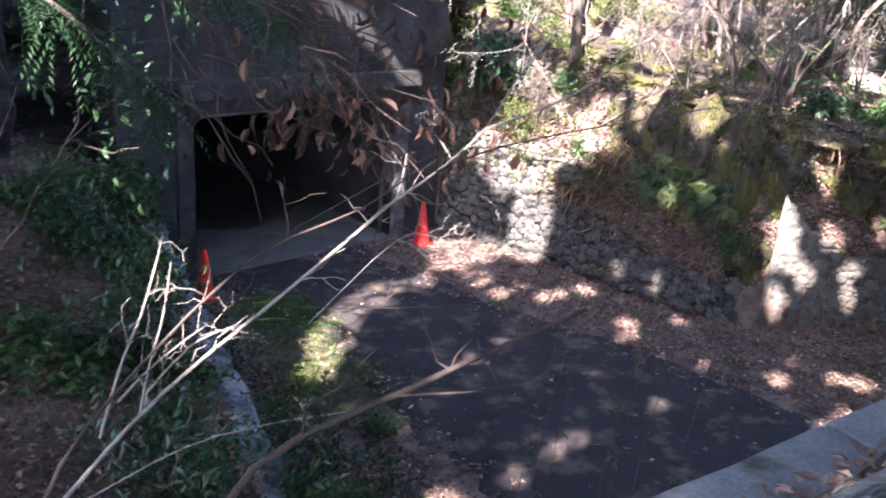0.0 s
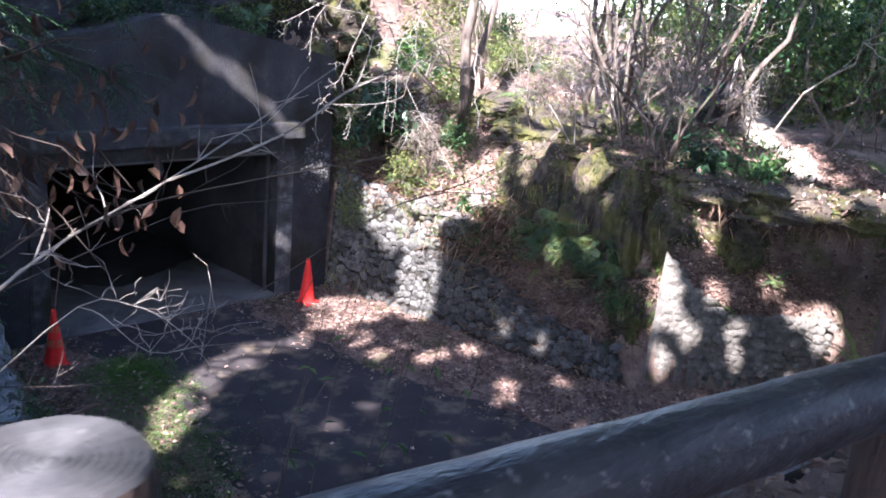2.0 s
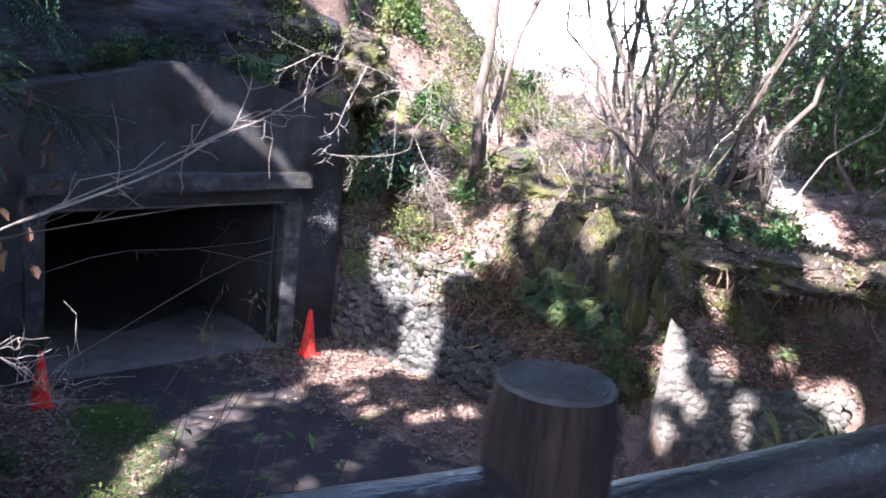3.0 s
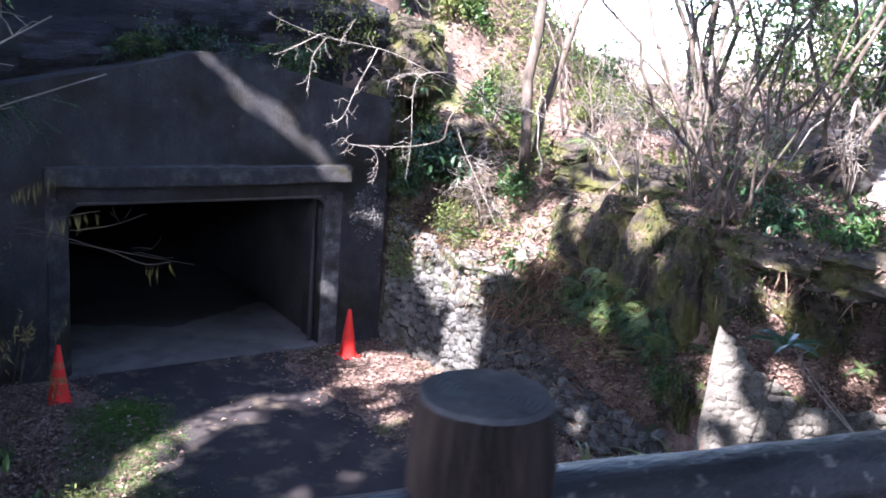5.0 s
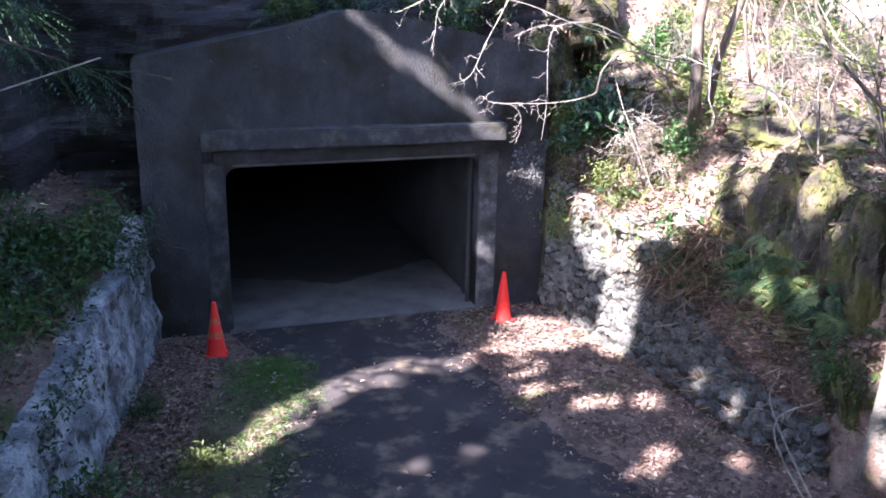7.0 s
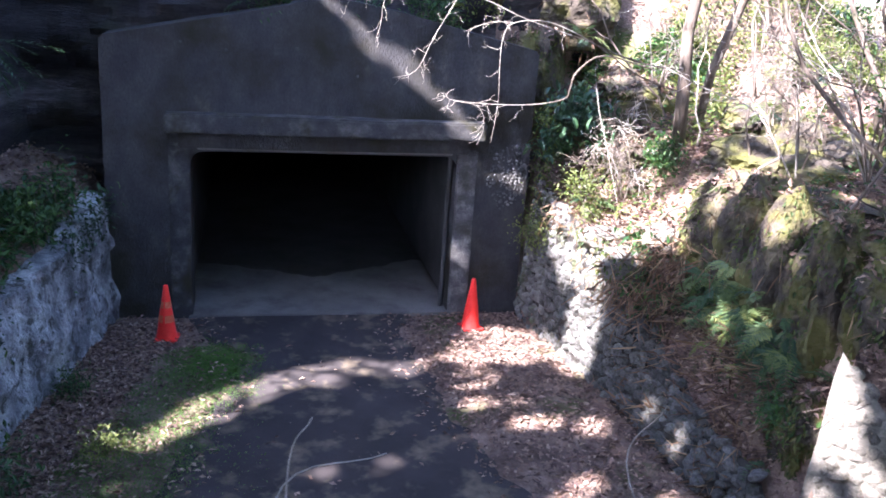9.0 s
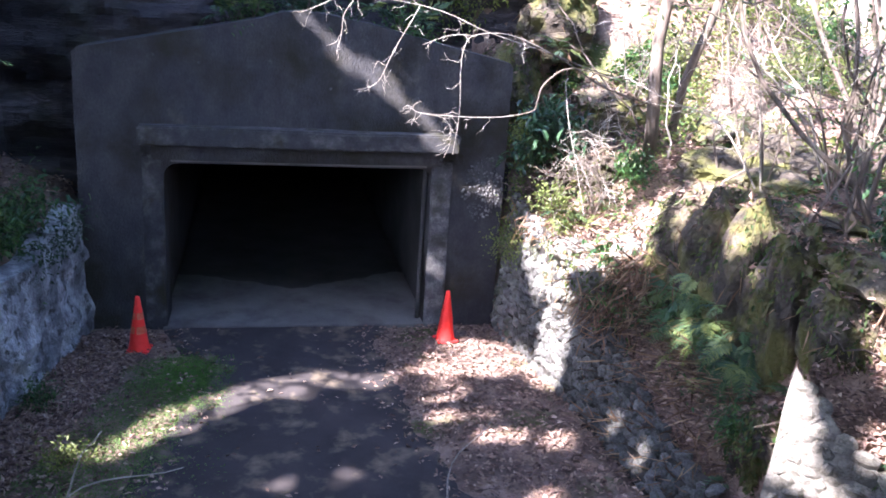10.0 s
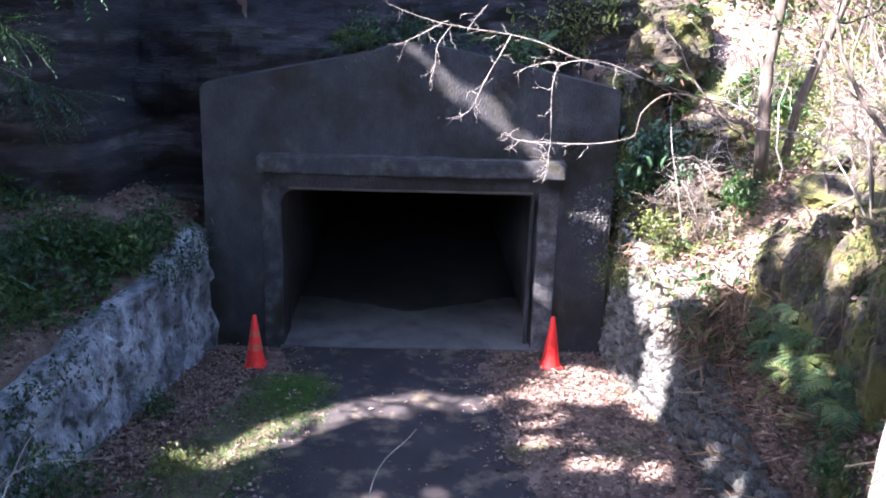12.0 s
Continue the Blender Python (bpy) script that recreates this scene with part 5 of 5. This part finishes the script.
ledge_rocks = [o for o in bpy.data.objects if o.name.split(".")[0] in ("rock", "rock_slab")]
rng = np.random.default_rng(44)
green, straw, brown = [], [], []
for o in ledge_rocks:
    m, nm = o.matrix_basis, o.matrix_basis.to_3x3()
    for v in o.data.vertices:
        p, q = m @ v.co, nm @ v.normal
        if p.z < ground_z(p.x, p.y) - 0.1 or p.y > 1.2:
            continue
        u = rng.random()
        if q.z > 0.55 and u < 0.55:
            brown.append(p)
        elif q.z > -0.4 and u < 0.8 and nz(p.x, p.y, p.z, 1.6) > -0.05:
            green.append(p)
        elif q.z < 0.4 and u < 0.09:
            straw.append(p)
for nm, pts, mat, lo, hi, wd, hang, label in (("ledge_growth", green, LEDGEMOSS, 0.03, 0.095, 0.4, -0.8, "small ferns and mosses on the rock ledge"), ("dry_grass", straw, BRACKEN, 0.1, 0.32, 0.03, -1.4, "dry roots and straw hanging from the ledge"), ("leaf_litter", brown, LITTER, 0.05, 0.1, 0.5, 0.0, "dead leaves lying on the rocks")):
    pts = np.array([tuple(q) for q in pts])
    n = len(pts)
    b = Builder()
    ln = rng.uniform(lo, hi, n)
    b.leaves(pts + rng.normal(0, 0.015, (n, 3)), rng.normal(0, 0.6, (n, 3)) + (-0.3, -0.1, hang), rng.normal(0, 0.5, (n, 3)) + (0, 0, 1), ln, ln * wd)
    tagged(part(nm, b, mat), label, "undergrowth", kind="stuff")
b, tips = Builder(), []
for k in range(2600):
    x, z = 1.2 + 3.4 * rng.random() ** 0.7, 3.9 + 2.6 * rng.random()
    if nz(x, 3, z, 1.5) > 0.0 and z > 4.1 - 0.2 * (x - 1):
        tips.append((x, cliff_y(x, z) - 0.03, z))
leaf_cloud(b, tips, 4, 0.05, 0.075, rng)
tagged(part("cliff_ivy", b, LIGHTGREEN), "light green creepers over the cliff's edge", "creeper", kind="stuff")

b, tips = Builder(), []
for k in range(260):
    y = rng.uniform(-4.4, -0.05)
    if nz(y, 4, 0, 1.3) > -0.25:
        tips.append((table(LEFT_LINE, y) - 0.05 + 0.1 * rng.random(), y, table(LEFT_TOP, y) + rng.uniform(-0.28, 0.1) * (1 + nz(y, 7, 0, 2.0))))
leaf_cloud(b, tips, 5, 0.06, 0.06, rng)
tagged(part("creeper", b, DARKGREEN), "dark creeper hanging over the rough-cast wall", "creeper", kind="stuff")
b, tips = Builder(), []
for k in range(150):
    z = rng.uniform(1.7, 3.0)
    tips.append((2.74 + 0.2 * rng.random(), rng.uniform(-0.45, -0.02), z))
leaf_cloud(b, tips, 5, 0.06, 0.055, rng)
tagged(part("creeper", b, LIGHTGREEN), "small-leaved creeper hanging beside the portal", "creeper", kind="stuff")
for k, (x, z) in enumerate(((-0.6, 4.3), (0.1, 4.4), (1.3, 4.1))):
    shrub((x, 0.42, z - 0.35), 0.45, 340 + k, "dark leafy plant growing over the portal's top", DARKGREEN if k % 2 else GREEN, 0.07, 7, 7, 0.1, fan=0.8)

# ---- litter, grass, moss, straw ----
rng = np.random.default_rng(17)


def scatter(n, x0, x1, y0, y1, keep):
    out = []
    while len(out) < n:
        x, y = rng.uniform(x0, x1), rng.uniform(y0, y1)
        if rng.random() < keep(x, y):
            out.append((x, y, ground_z(x, y)))
    return np.array(out)


def road_edge(x, y):
    lo = np.interp(-y, [-r[0] for r in ROAD], [r[1] for r in ROAD])
    hi = np.interp(-y, [-r[0] for r in ROAD], [r[2] for r in ROAD])
    return max(lo - x, x - hi)


def litter_keep(x, y):
    if y > -0.05 and abs(x) < 2.75:
        return 0
    e = road_edge(x, y) if y > -9.5 else 1
    if e < 0:
        return 0.02 if e < -0.4 else 0.3
    if x > 3.6 and y > -0.9:
        return 0.3
    return 1.0 if x > 0 or x < -2.2 else 0.5


pts = scatter(68000, -6.5, 7.5, -11.5, 1.5, litter_keep)
pts = np.concatenate([pts, scatter(9000, 2.7, 4.6, -5.0, -0.4, lambda x, y: 1.0 if x > table(RIGHT_LINE, y) + 0.12 else 0), scatter(14000, -6.5, -2.4, -9.5, -5.0, lambda x, y: 1.0), scatter(12000, -3.6, -1.6, -5.0, -0.3, lambda x, y: 1.0 if table(LEFT_LINE, y) < x < -2.0 + 0.27 * (y + 1.2) else 0.0), scatter(9000, 3.9, 5.6, -6.6, -4.6, lambda x, y: 1.0 if x > table(RIGHT_LINE, y) + 0.2 else 0), scatter(7000, 3.2, 4.1, -5.0, -2.9, lambda x, y: 1.0 if x > table(RIGHT_LINE, y) + 0.25 else 0), scatter(9000, 3.8, 7.0, -8.5, -5.6, lambda x, y: 1.0 if x > table(RIGHT_LINE, y) + 0.1 else 0)])
b = Builder()
n = len(pts)
ln = rng.uniform(0.035, 0.092, n)
up = rng.normal(0, 0.5, (n, 3)) + (0, 0, 1)
b.leaves(pts + (0, 0, 0.016), rng.normal(0, 1, (n, 3)) * (1, 1, 0.18), up, ln, ln * rng.uniform(0.35, 0.6, n), 0.2)
tagged(part("leaf_litter", b, LITTER), "brown dead leaves strewn over the ground", "leaf litter", kind="stuff")

pts = scatter(15000, -3.0, -0.8, -4.3, -1.0, lambda x, y: 1.0 if abs(x + 1.35 - 0.27 * (y + 1.2)) < 0.32 + 0.5 * abs(nz(x, y, 0, 2.5)) + 0.25 * rng.random() else 0.04)
b = Builder()
n = len(pts)
ln = rng.uniform(0.015, 0.045, n)
b.leaves(pts + (0, 0, 0.012), rng.normal(0, 1, (n, 3)) * (1, 1, 0.3) + (0, 0, 0.45), rng.normal(0, 0.4, (n, 3)) + (0, 0, 1), ln, np.full(n, 0.01), 0.1)
tagged(part("grass", b, GRASS), "short green grass beside the asphalt", "grass", kind="stuff")
n = 16000
pts = np.stack([rng.normal(-1.35, 0.2, n), rng.normal(-1.55, 0.27, n), np.full(n, 0.012)], 1)
b = Builder()
ln = rng.uniform(0.01, 0.026, n)
b.leaves(pts, rng.normal(0, 1, (n, 3)) * (1, 1, 0.3) + (0, 0, 0.3), rng.normal(0, 0.4, (n, 3)) + (0, 0, 1), ln, np.full(n, 0.009), 0.1)
tagged(part("moss", b, MOSS), "soft green moss film on the asphalt", "moss", kind="stuff")

pts = np.concatenate([np.array((3.2, -2.6, 1.35)) + rng.normal(0, 1, (420, 3)) * (0.2, 0.32, 0.14), np.array((3.45, -2.9, 1.8)) + rng.normal(0, 1, (260, 3)) * (0.15, 0.25, 0.12), np.array((3.1, -0.95, 1.75)) + rng.normal(0, 1, (160, 3)) * (0.15, 0.3, 0.15)])
b = Builder()
n = len(pts)
b.leaves(pts, rng.normal(0, 0.5, (n, 3)) + (-0.4, 0, -0.5), rng.normal(0, 1, (n, 3)), rng.uniform(0.15, 0.4, n), np.full(n, 0.012), 0.1)
tagged(part("dry_grass", b, BRACKEN), "dry straw tufts hanging over the stone wall", "dry grass", kind="stuff")


b = Builder()
pts = scatter(1300, 3.0, 3.9, -4.9, -2.6, lambda x, y: 1.0 if x > table(RIGHT_LINE, y) + 0.1 else 0)
n = len(pts)
b.leaves(pts + (0, 0, 0.03), rng.normal(0, 1, (n, 3)) * (1, 1, 0.35) + (-0.3, -0.3, 0.1), rng.normal(0, 1, (n, 3)), rng.uniform(0.12, 0.45, n), np.full(n, 0.009), 0.1)
tagged(part("dry_grass", b, BRACKEN), "fallen dry stalks over the slope below the ferns", "dry grass", kind="stuff")


def slope_keep(x, y):
    return 1.0 if x > table(RIGHT_LINE, y) + 0.5 and nz(x, y, 6, 0.9) > -0.15 else 0.0


for nm, count, mat, area, size, label in (("undergrowth", 6000, LIGHTGREEN, (3.3, 9.5, -3.2, 6.0), 0.075, "low light green undergrowth on the sunny slope"), ("undergrowth", 12000, LIGHTGREEN, (3.6, 8.5, -0.6, 4.5), 0.07, "low light green undergrowth on the sunny slope"), ("undergrowth", 9000, GREEN, (3.2, 5.2, 0.1, 2.8), 0.08, "green creepers over the steep bank beside the cliff"), ("ground_ivy", 2600, GREEN, (3.2, 7.0, -7.5, 0.5), 0.06, "low dark green ground cover on the bank"), ("ground_ivy", 6000, GREEN, (-6.0, -2.7, -4.8, 0.2), 0.09, "ivy and weeds covering the shaded bank")):
    pts = scatter(count // 6, *area, slope_keep if area[0] > 0 else (lambda x, y: 1.0 if x < table(LEFT_LINE, y) - 0.15 and nz(x, y, 2, 0.8) > -0.2 else 0))
    pts = np.repeat(pts, 6, 0) + rng.normal(0, 1, (len(pts) * 6, 3)) * (0.07, 0.07, 0.0) + np.stack([np.zeros(len(pts) * 6)] * 2 + [rng.uniform(0.02, 0.2, len(pts) * 6)], 1)
    b = Builder()
    n = len(pts)
    ln = rng.uniform(0.6, 1.4, n) * size
    b.leaves(pts, rng.normal(0, 1, (n, 3)) * (1, 1, 0.5), rng.normal(0, 0.5, (n, 3)) + (0, 0, 1), ln, ln * 0.5)
    tagged(part(nm, b, mat), label, "undergrowth", kind="stuff")
# pale grass added so the clearing looks overexposed by the sun
pts = scatter(7000, 4.5, 16, 0.5, 14, lambda x, y: 1.0 if nz(x, y, 3, 0.6) > -0.25 else 0.15)
b = Builder()
n = len(pts)
b.leaves(pts, rng.normal(0, 0.7, (n, 3)) + (0, 0, 0.6), rng.normal(0, 1, (n, 3)), rng.uniform(0.08, 0.24, n), np.full(n, 0.025), 0.1)
tagged(part("dry_grass", b, GLAREGRASS), "pale grass added to brighten the sunny clearing", "dry grass", kind="stuff")
b = Builder()
for x, y, z in scatter(420, 2.9, 9.0, -8.0, 4.0, lambda x, y: 1.0 if x > table(RIGHT_LINE, y) + 0.3 else 0):
    a = np.array((x, y, z + 0.02))
    e = a + rng.normal(0, 1, 3) * (0.4, 0.4, 0.15) + (0, 0, 0.12)
    b.tube(branch_points(a, e, 5, 0.3, rng), rng.uniform(0.004, 0.012), 0.003, 4)
tagged(part("fallen_twigs", b, DARKWOOD), "fallen twigs and brushwood over the bank", "brushwood", kind="stuff")
b = Builder()
for x, y, z in scatter(130, -6.0, 3.2, -9.0, 0.0, lambda x, y: 1.0 if (y > -9.5 and road_edge(x, y) > 0.05) else 0.03):
    a = np.array((x, y, z + 0.025))
    e = a + rng.normal(0, 1, 3) * (0.22, 0.22, 0.02)
    b.tube(branch_points(a, e, 5, 0.25, rng), rng.uniform(0.003, 0.007), 0.002, 4)
tagged(part("fallen_twigs", b, DARKWOOD), "small fallen twigs beside the road", "brushwood", kind="stuff")
for k in range(44):
    while True:
        x, y = rng.uniform(3.3, 9.5), rng.uniform(-6.5, 3.5)
        if x > table(RIGHT_LINE, y) + 0.8:
            break
    sp = thing("sapling", "thin leafless sapling on the bank", "sapling", "saplings on the bank", at=on_ground(x, y, -0.05))
    h, lean = rng.uniform(1.0, 2.8), rng.normal(0, 0.3, 3) * (1, 1, 0)
    line = branch_points((0, 0, 0), np.array((0, 0, h)) + lean * h, 9, 0.3, rng)
    mat, r = (BARK if k % 3 else DEADWOOD), rng.uniform(0.007, 0.016)
    w = Builder()
    w.tube(line, r, r * 0.3, 6, 0.1)
    part("stem", w, mat, sp)
    for q in range(5):
        w = Builder()
        a = line[rng.integers(3, 9)]
        w.tube(branch_points(a, a + (lean + rng.normal(0, 0.5, 3) + (0, 0, 0.4)) * 0.25 * h, 6, 0.4, rng), r * 0.45, 0.002, 4)
        part("twig", w, mat, sp)


def bare_bush(at, height, lean, seed):
    """Arching leafless stems with fine side twigs."""
    rng = np.random.default_rng(seed)
    t = thing("bare_bush", "tangled leafless bush of thin grey-brown stems on the bank", "bush", "bare bushes on the bank", at=at)
    for k in range(6):
        reach = np.array(lean) * rng.uniform(0.5, 1.2) + rng.normal(0, 0.35, 3) * (1, 1, 0)
        tip = np.array((0, 0, height * rng.uniform(0.55, 1.0))) + reach * height
        line = np.array(smooth_line([(0, 0, -0.05), tip * (0.3, 0.3, 0.6) + rng.normal(0, 0.06, 3), tip * (0.7, 0.7, 0.95) + rng.normal(0, 0.06, 3), tip], 5))
        w = Builder()
        w.tube(line, 0.011, 0.003, 6, 0.1)
        for j in range(4, len(line)):
            for q in range(2):
                e = line[j] + reach / (np.linalg.norm(reach) + 0.1) * 0.12 + rng.normal(0, 0.16, 3)
                side = branch_points(line[j], e, 6, 0.35, rng)
                w.tube(side, 0.0035, 0.0014, 4)
                w.tube(branch_points(side[3], side[3] + rng.normal(0, 0.1, 3), 4, 0.3, rng), 0.002, 0.001, 4)
        part("stem", w, BARK if k % 3 else DEADWOOD, t)


for k, (x, y, h, lean) in enumerate([(4.5, -3.3, 1.3, (-0.5, 0.2, 0)), (4.95, -3.8, 1.5, (-0.4, -0.3, 0)), (3.65, -0.55, 0.9, (-0.4, -0.5, 0)), (4.95, -2.1, 1.6, (-0.5, 0.1, 0)), (4.25, -0.3, 1.2, (-0.4, -0.4, 0)), (5.7, -4.3, 1.5, (-0.3, -0.4, 0)), (3.5, -1.35, 0.7, (-0.5, -0.3, 0)), (6.3, -5.0, 1.2, (-0.4, 0.2, 0))]):
    bare_bush(on_ground(x, y), h, lean, 600 + k)


def sedge(at, n, length, seed, label, mat=GRASS):
    rng = np.random.default_rng(seed)
    t = thing("grass_tuft", label, "grass tuft", at=at)
    for k in range(n):
        a, l = rng.uniform(0, 6.28), length * rng.uniform(0.6, 1.1)
        b = Builder()
        u = np.linspace(0, 1, 8)
        r = l * 0.7 * u ** 1.3
        rib = np.stack([np.cos(a) * r, np.sin(a) * r, l * (1.1 * u - 0.75 * u ** 2.2)], 1)
        side = np.array((-math.sin(a), math.cos(a), 0)) * 0.008
        wdt = (1 - u ** 2)[:, None] + 0.05
        v = np.concatenate([rib - side * wdt, rib + side * wdt])
        b.add(v, [(i, i + 1, i + 9, i + 8) for i in range(7)])
        part("blade", b, mat, t)
    return t


sedge((-2.02, -9.66, 3.08), 18, 0.46, 1, "arching pale-edged grass tuft below the fence", LIGHTGREEN)
sedge((-1.66, -9.72, 3.08), 16, 0.44, 2, "arching pale-edged grass tuft below the fence", LIGHTGREEN)
sedge(on_ground(5.2, -7.4), 14, 0.5, 4, "arching grass tuft on the bank", LIGHTGREEN)

# trodden footpath over the bank
way = np.array(smooth_line([(5.9, -6.1, 0), (6.7, -5.55, 0), (7.6, -4.75, 0), (8.6, -4.15, 0), (10.2, -3.3, 0), (12.5, -2.2, 0)], 10))
turn = np.gradient(way, axis=0)
turn = np.stack([-turn[:, 1], turn[:, 0]], 1) / np.linalg.norm(turn, axis=1)[:, None]
b = Builder()
rows = []
for k, (q, d) in enumerate(zip(way, turn)):
    for j in range(7):
        o = (j - 3) * (0.1 + 0.03 * nz(k, j // 4, 0, 0.6))
        x, y = q[0] + d[0] * o, q[1] + d[1] * o
        rows.append((x, y, ground_z(x, y) + 0.03 - 0.045 * (j in (0, 6))))
b.add(rows, [(k * 7 + j, k * 7 + j + 7, k * 7 + j + 8, k * 7 + j + 1) for k in range(len(way) - 1) for j in range(6)])
tagged(part("footpath", b.mesh("footpath", SANDY, True), SANDY), "pale trodden earth footpath over the bank", "footpath", kind="structure")

# white peeled sticks by the path
sticks = thing("peeled_sticks", "bleached broken sticks leaning together by the path", "dead wood")
for a, b in (((7.55, -4.0, 3.0), (7.75, -3.95, 4.15)), ((7.72, -3.95, 4.15), (8.1, -3.95, 3.75)), ((7.4, -4.1, 3.5), (7.6, -4.0, 3.2))):
    w = Builder()
    w.tube(branch_points(a, b, 7, 0.1, rng), 0.035, 0.025, 7, 0.1)
    part("stick", w, DEADWOOD, sticks)
fallen = thing("fallen_branch", "grey dead branch lying across the bank", "dead wood")
for a, b in (((4.0, -3.4, 2.75), (5.2, -2.2, 3.75)), ((3.4, -2.6, 2.1), (3.9, -3.2, 2.75)), ((3.0, -1.0, 2.5), (4.0, -1.2, 2.9)), ((1.6, -5.9, 0.05), (3.0, -5.7, 0.12))):
    w = Builder()
    w.tube(branch_points(a, b, 9, 0.3, rng), 0.014, 0.007, 6, 0.1)
    part("branch", w, BARK, fallen)

# ---- stone walls, stone by stone ----
STONES = []
for k in range(8):
    bm = bmesh.new()
    bmesh.ops.create_cube(bm, size=1.0)
    bmesh.ops.bevel(bm, geom=bm.edges[:], offset=0.29, segments=1, affect="EDGES")
    for v in bm.verts:
        v.co *= 1.12 + 0.5 * nz(v.co.x + 5 * k, v.co.y, v.co.z, 1.3)
    me = bpy.data.meshes.new("stone")
    bm.to_mesh(me)
    bm.free()
    me.materials.append(STONE)
    STONES.append(me)


def stone_wall(name, ys, size, seed, label, limit, depth, sink, mat=STONE, pier=False):
    rng = np.random.default_rng(seed)
    shapes = STONES
    if mat is not STONE:
        shapes = [me.copy() for me in STONES]
        for me in shapes:
            me.materials[0] = mat
    bm = bmesh.new()
    rows = []
    for y in np.arange(ys[0], ys[1], -0.04):
        x, top = table(RIGHT_LINE, y), table(RIGHT_TOP, y)
        rows.append([bm.verts.new((x + 0.03 + (0.08 + 0.5 * slump(y)) * z + 0.02 * nz(y, z, 0, 4), y, z)) for z in np.linspace(-0.1, top, 10)])
    for a, b in zip(rows, rows[1:]):
        for i in range(9):
            bm.faces.new((a[i], b[i], b[i + 1], a[i + 1]))
    wall = tagged(part(name, bm, MORTAR if mat is STONE else PALEMORTAR), label, "stone wall", kind="structure")
    z, n, rest = 0.05, 0, Builder()
    while z < 2.0:
        y, hgt = ys[0] - rng.uniform(0, 0.4 * size), size * rng.uniform(0.66, 0.9)
        while y > ys[1]:
            w = size * rng.uniform(0.7, 1.4)
            slope = (table(RIGHT_LINE, y - 0.1) - table(RIGHT_LINE, y)) / 0.1
            run = w / math.hypot(1.0, slope)
            yc = y - run / 2
            if z < table(RIGHT_TOP, yc) - 0.02:
                flush = 0.02 if pier and yc > -5.8 else 0.0
                shape = shapes[rng.integers(8)]
                m = pose(table(RIGHT_LINE, yc) + sink + flush + (0.08 + 0.5 * slump(yc)) * z, yc, z + rng.normal(0, 0.028), rng.normal(0, 24), rng.normal(0, 12), rng.normal(0, 9) + math.degrees(math.atan(slope)))
                m = m @ Matrix.Diagonal((rng.uniform(0.75, 1.1) * (depth - flush), w * 0.98, hgt * rng.uniform(0.8, 1.2), 1))
                if n < limit and yc < -0.8:
                    part("stone", shape, mat, wall).matrix_local = m
                    n += 1
                else:
                    rest.add([m @ v.co for v in shape.vertices], [tuple(f.vertices) for f in shape.polygons])
            y -= run
        z += hgt * 0.9
    if rest.n:
        tagged(part("stones", rest, mat, wall), kind="stuff")
    return wall


stone_wall("wall_right", (-0.05, -5.1), 0.125, 5, "low dry-stone wall of rounded grey field stones", 300, 0.13, 0.05)
stone_wall("wall_right_far", (-5.43, -6.9), 0.125, 6, "pale mortared pier running into a wall of round cobbles", 300, 0.1, 0.05, PALESTONE, True)
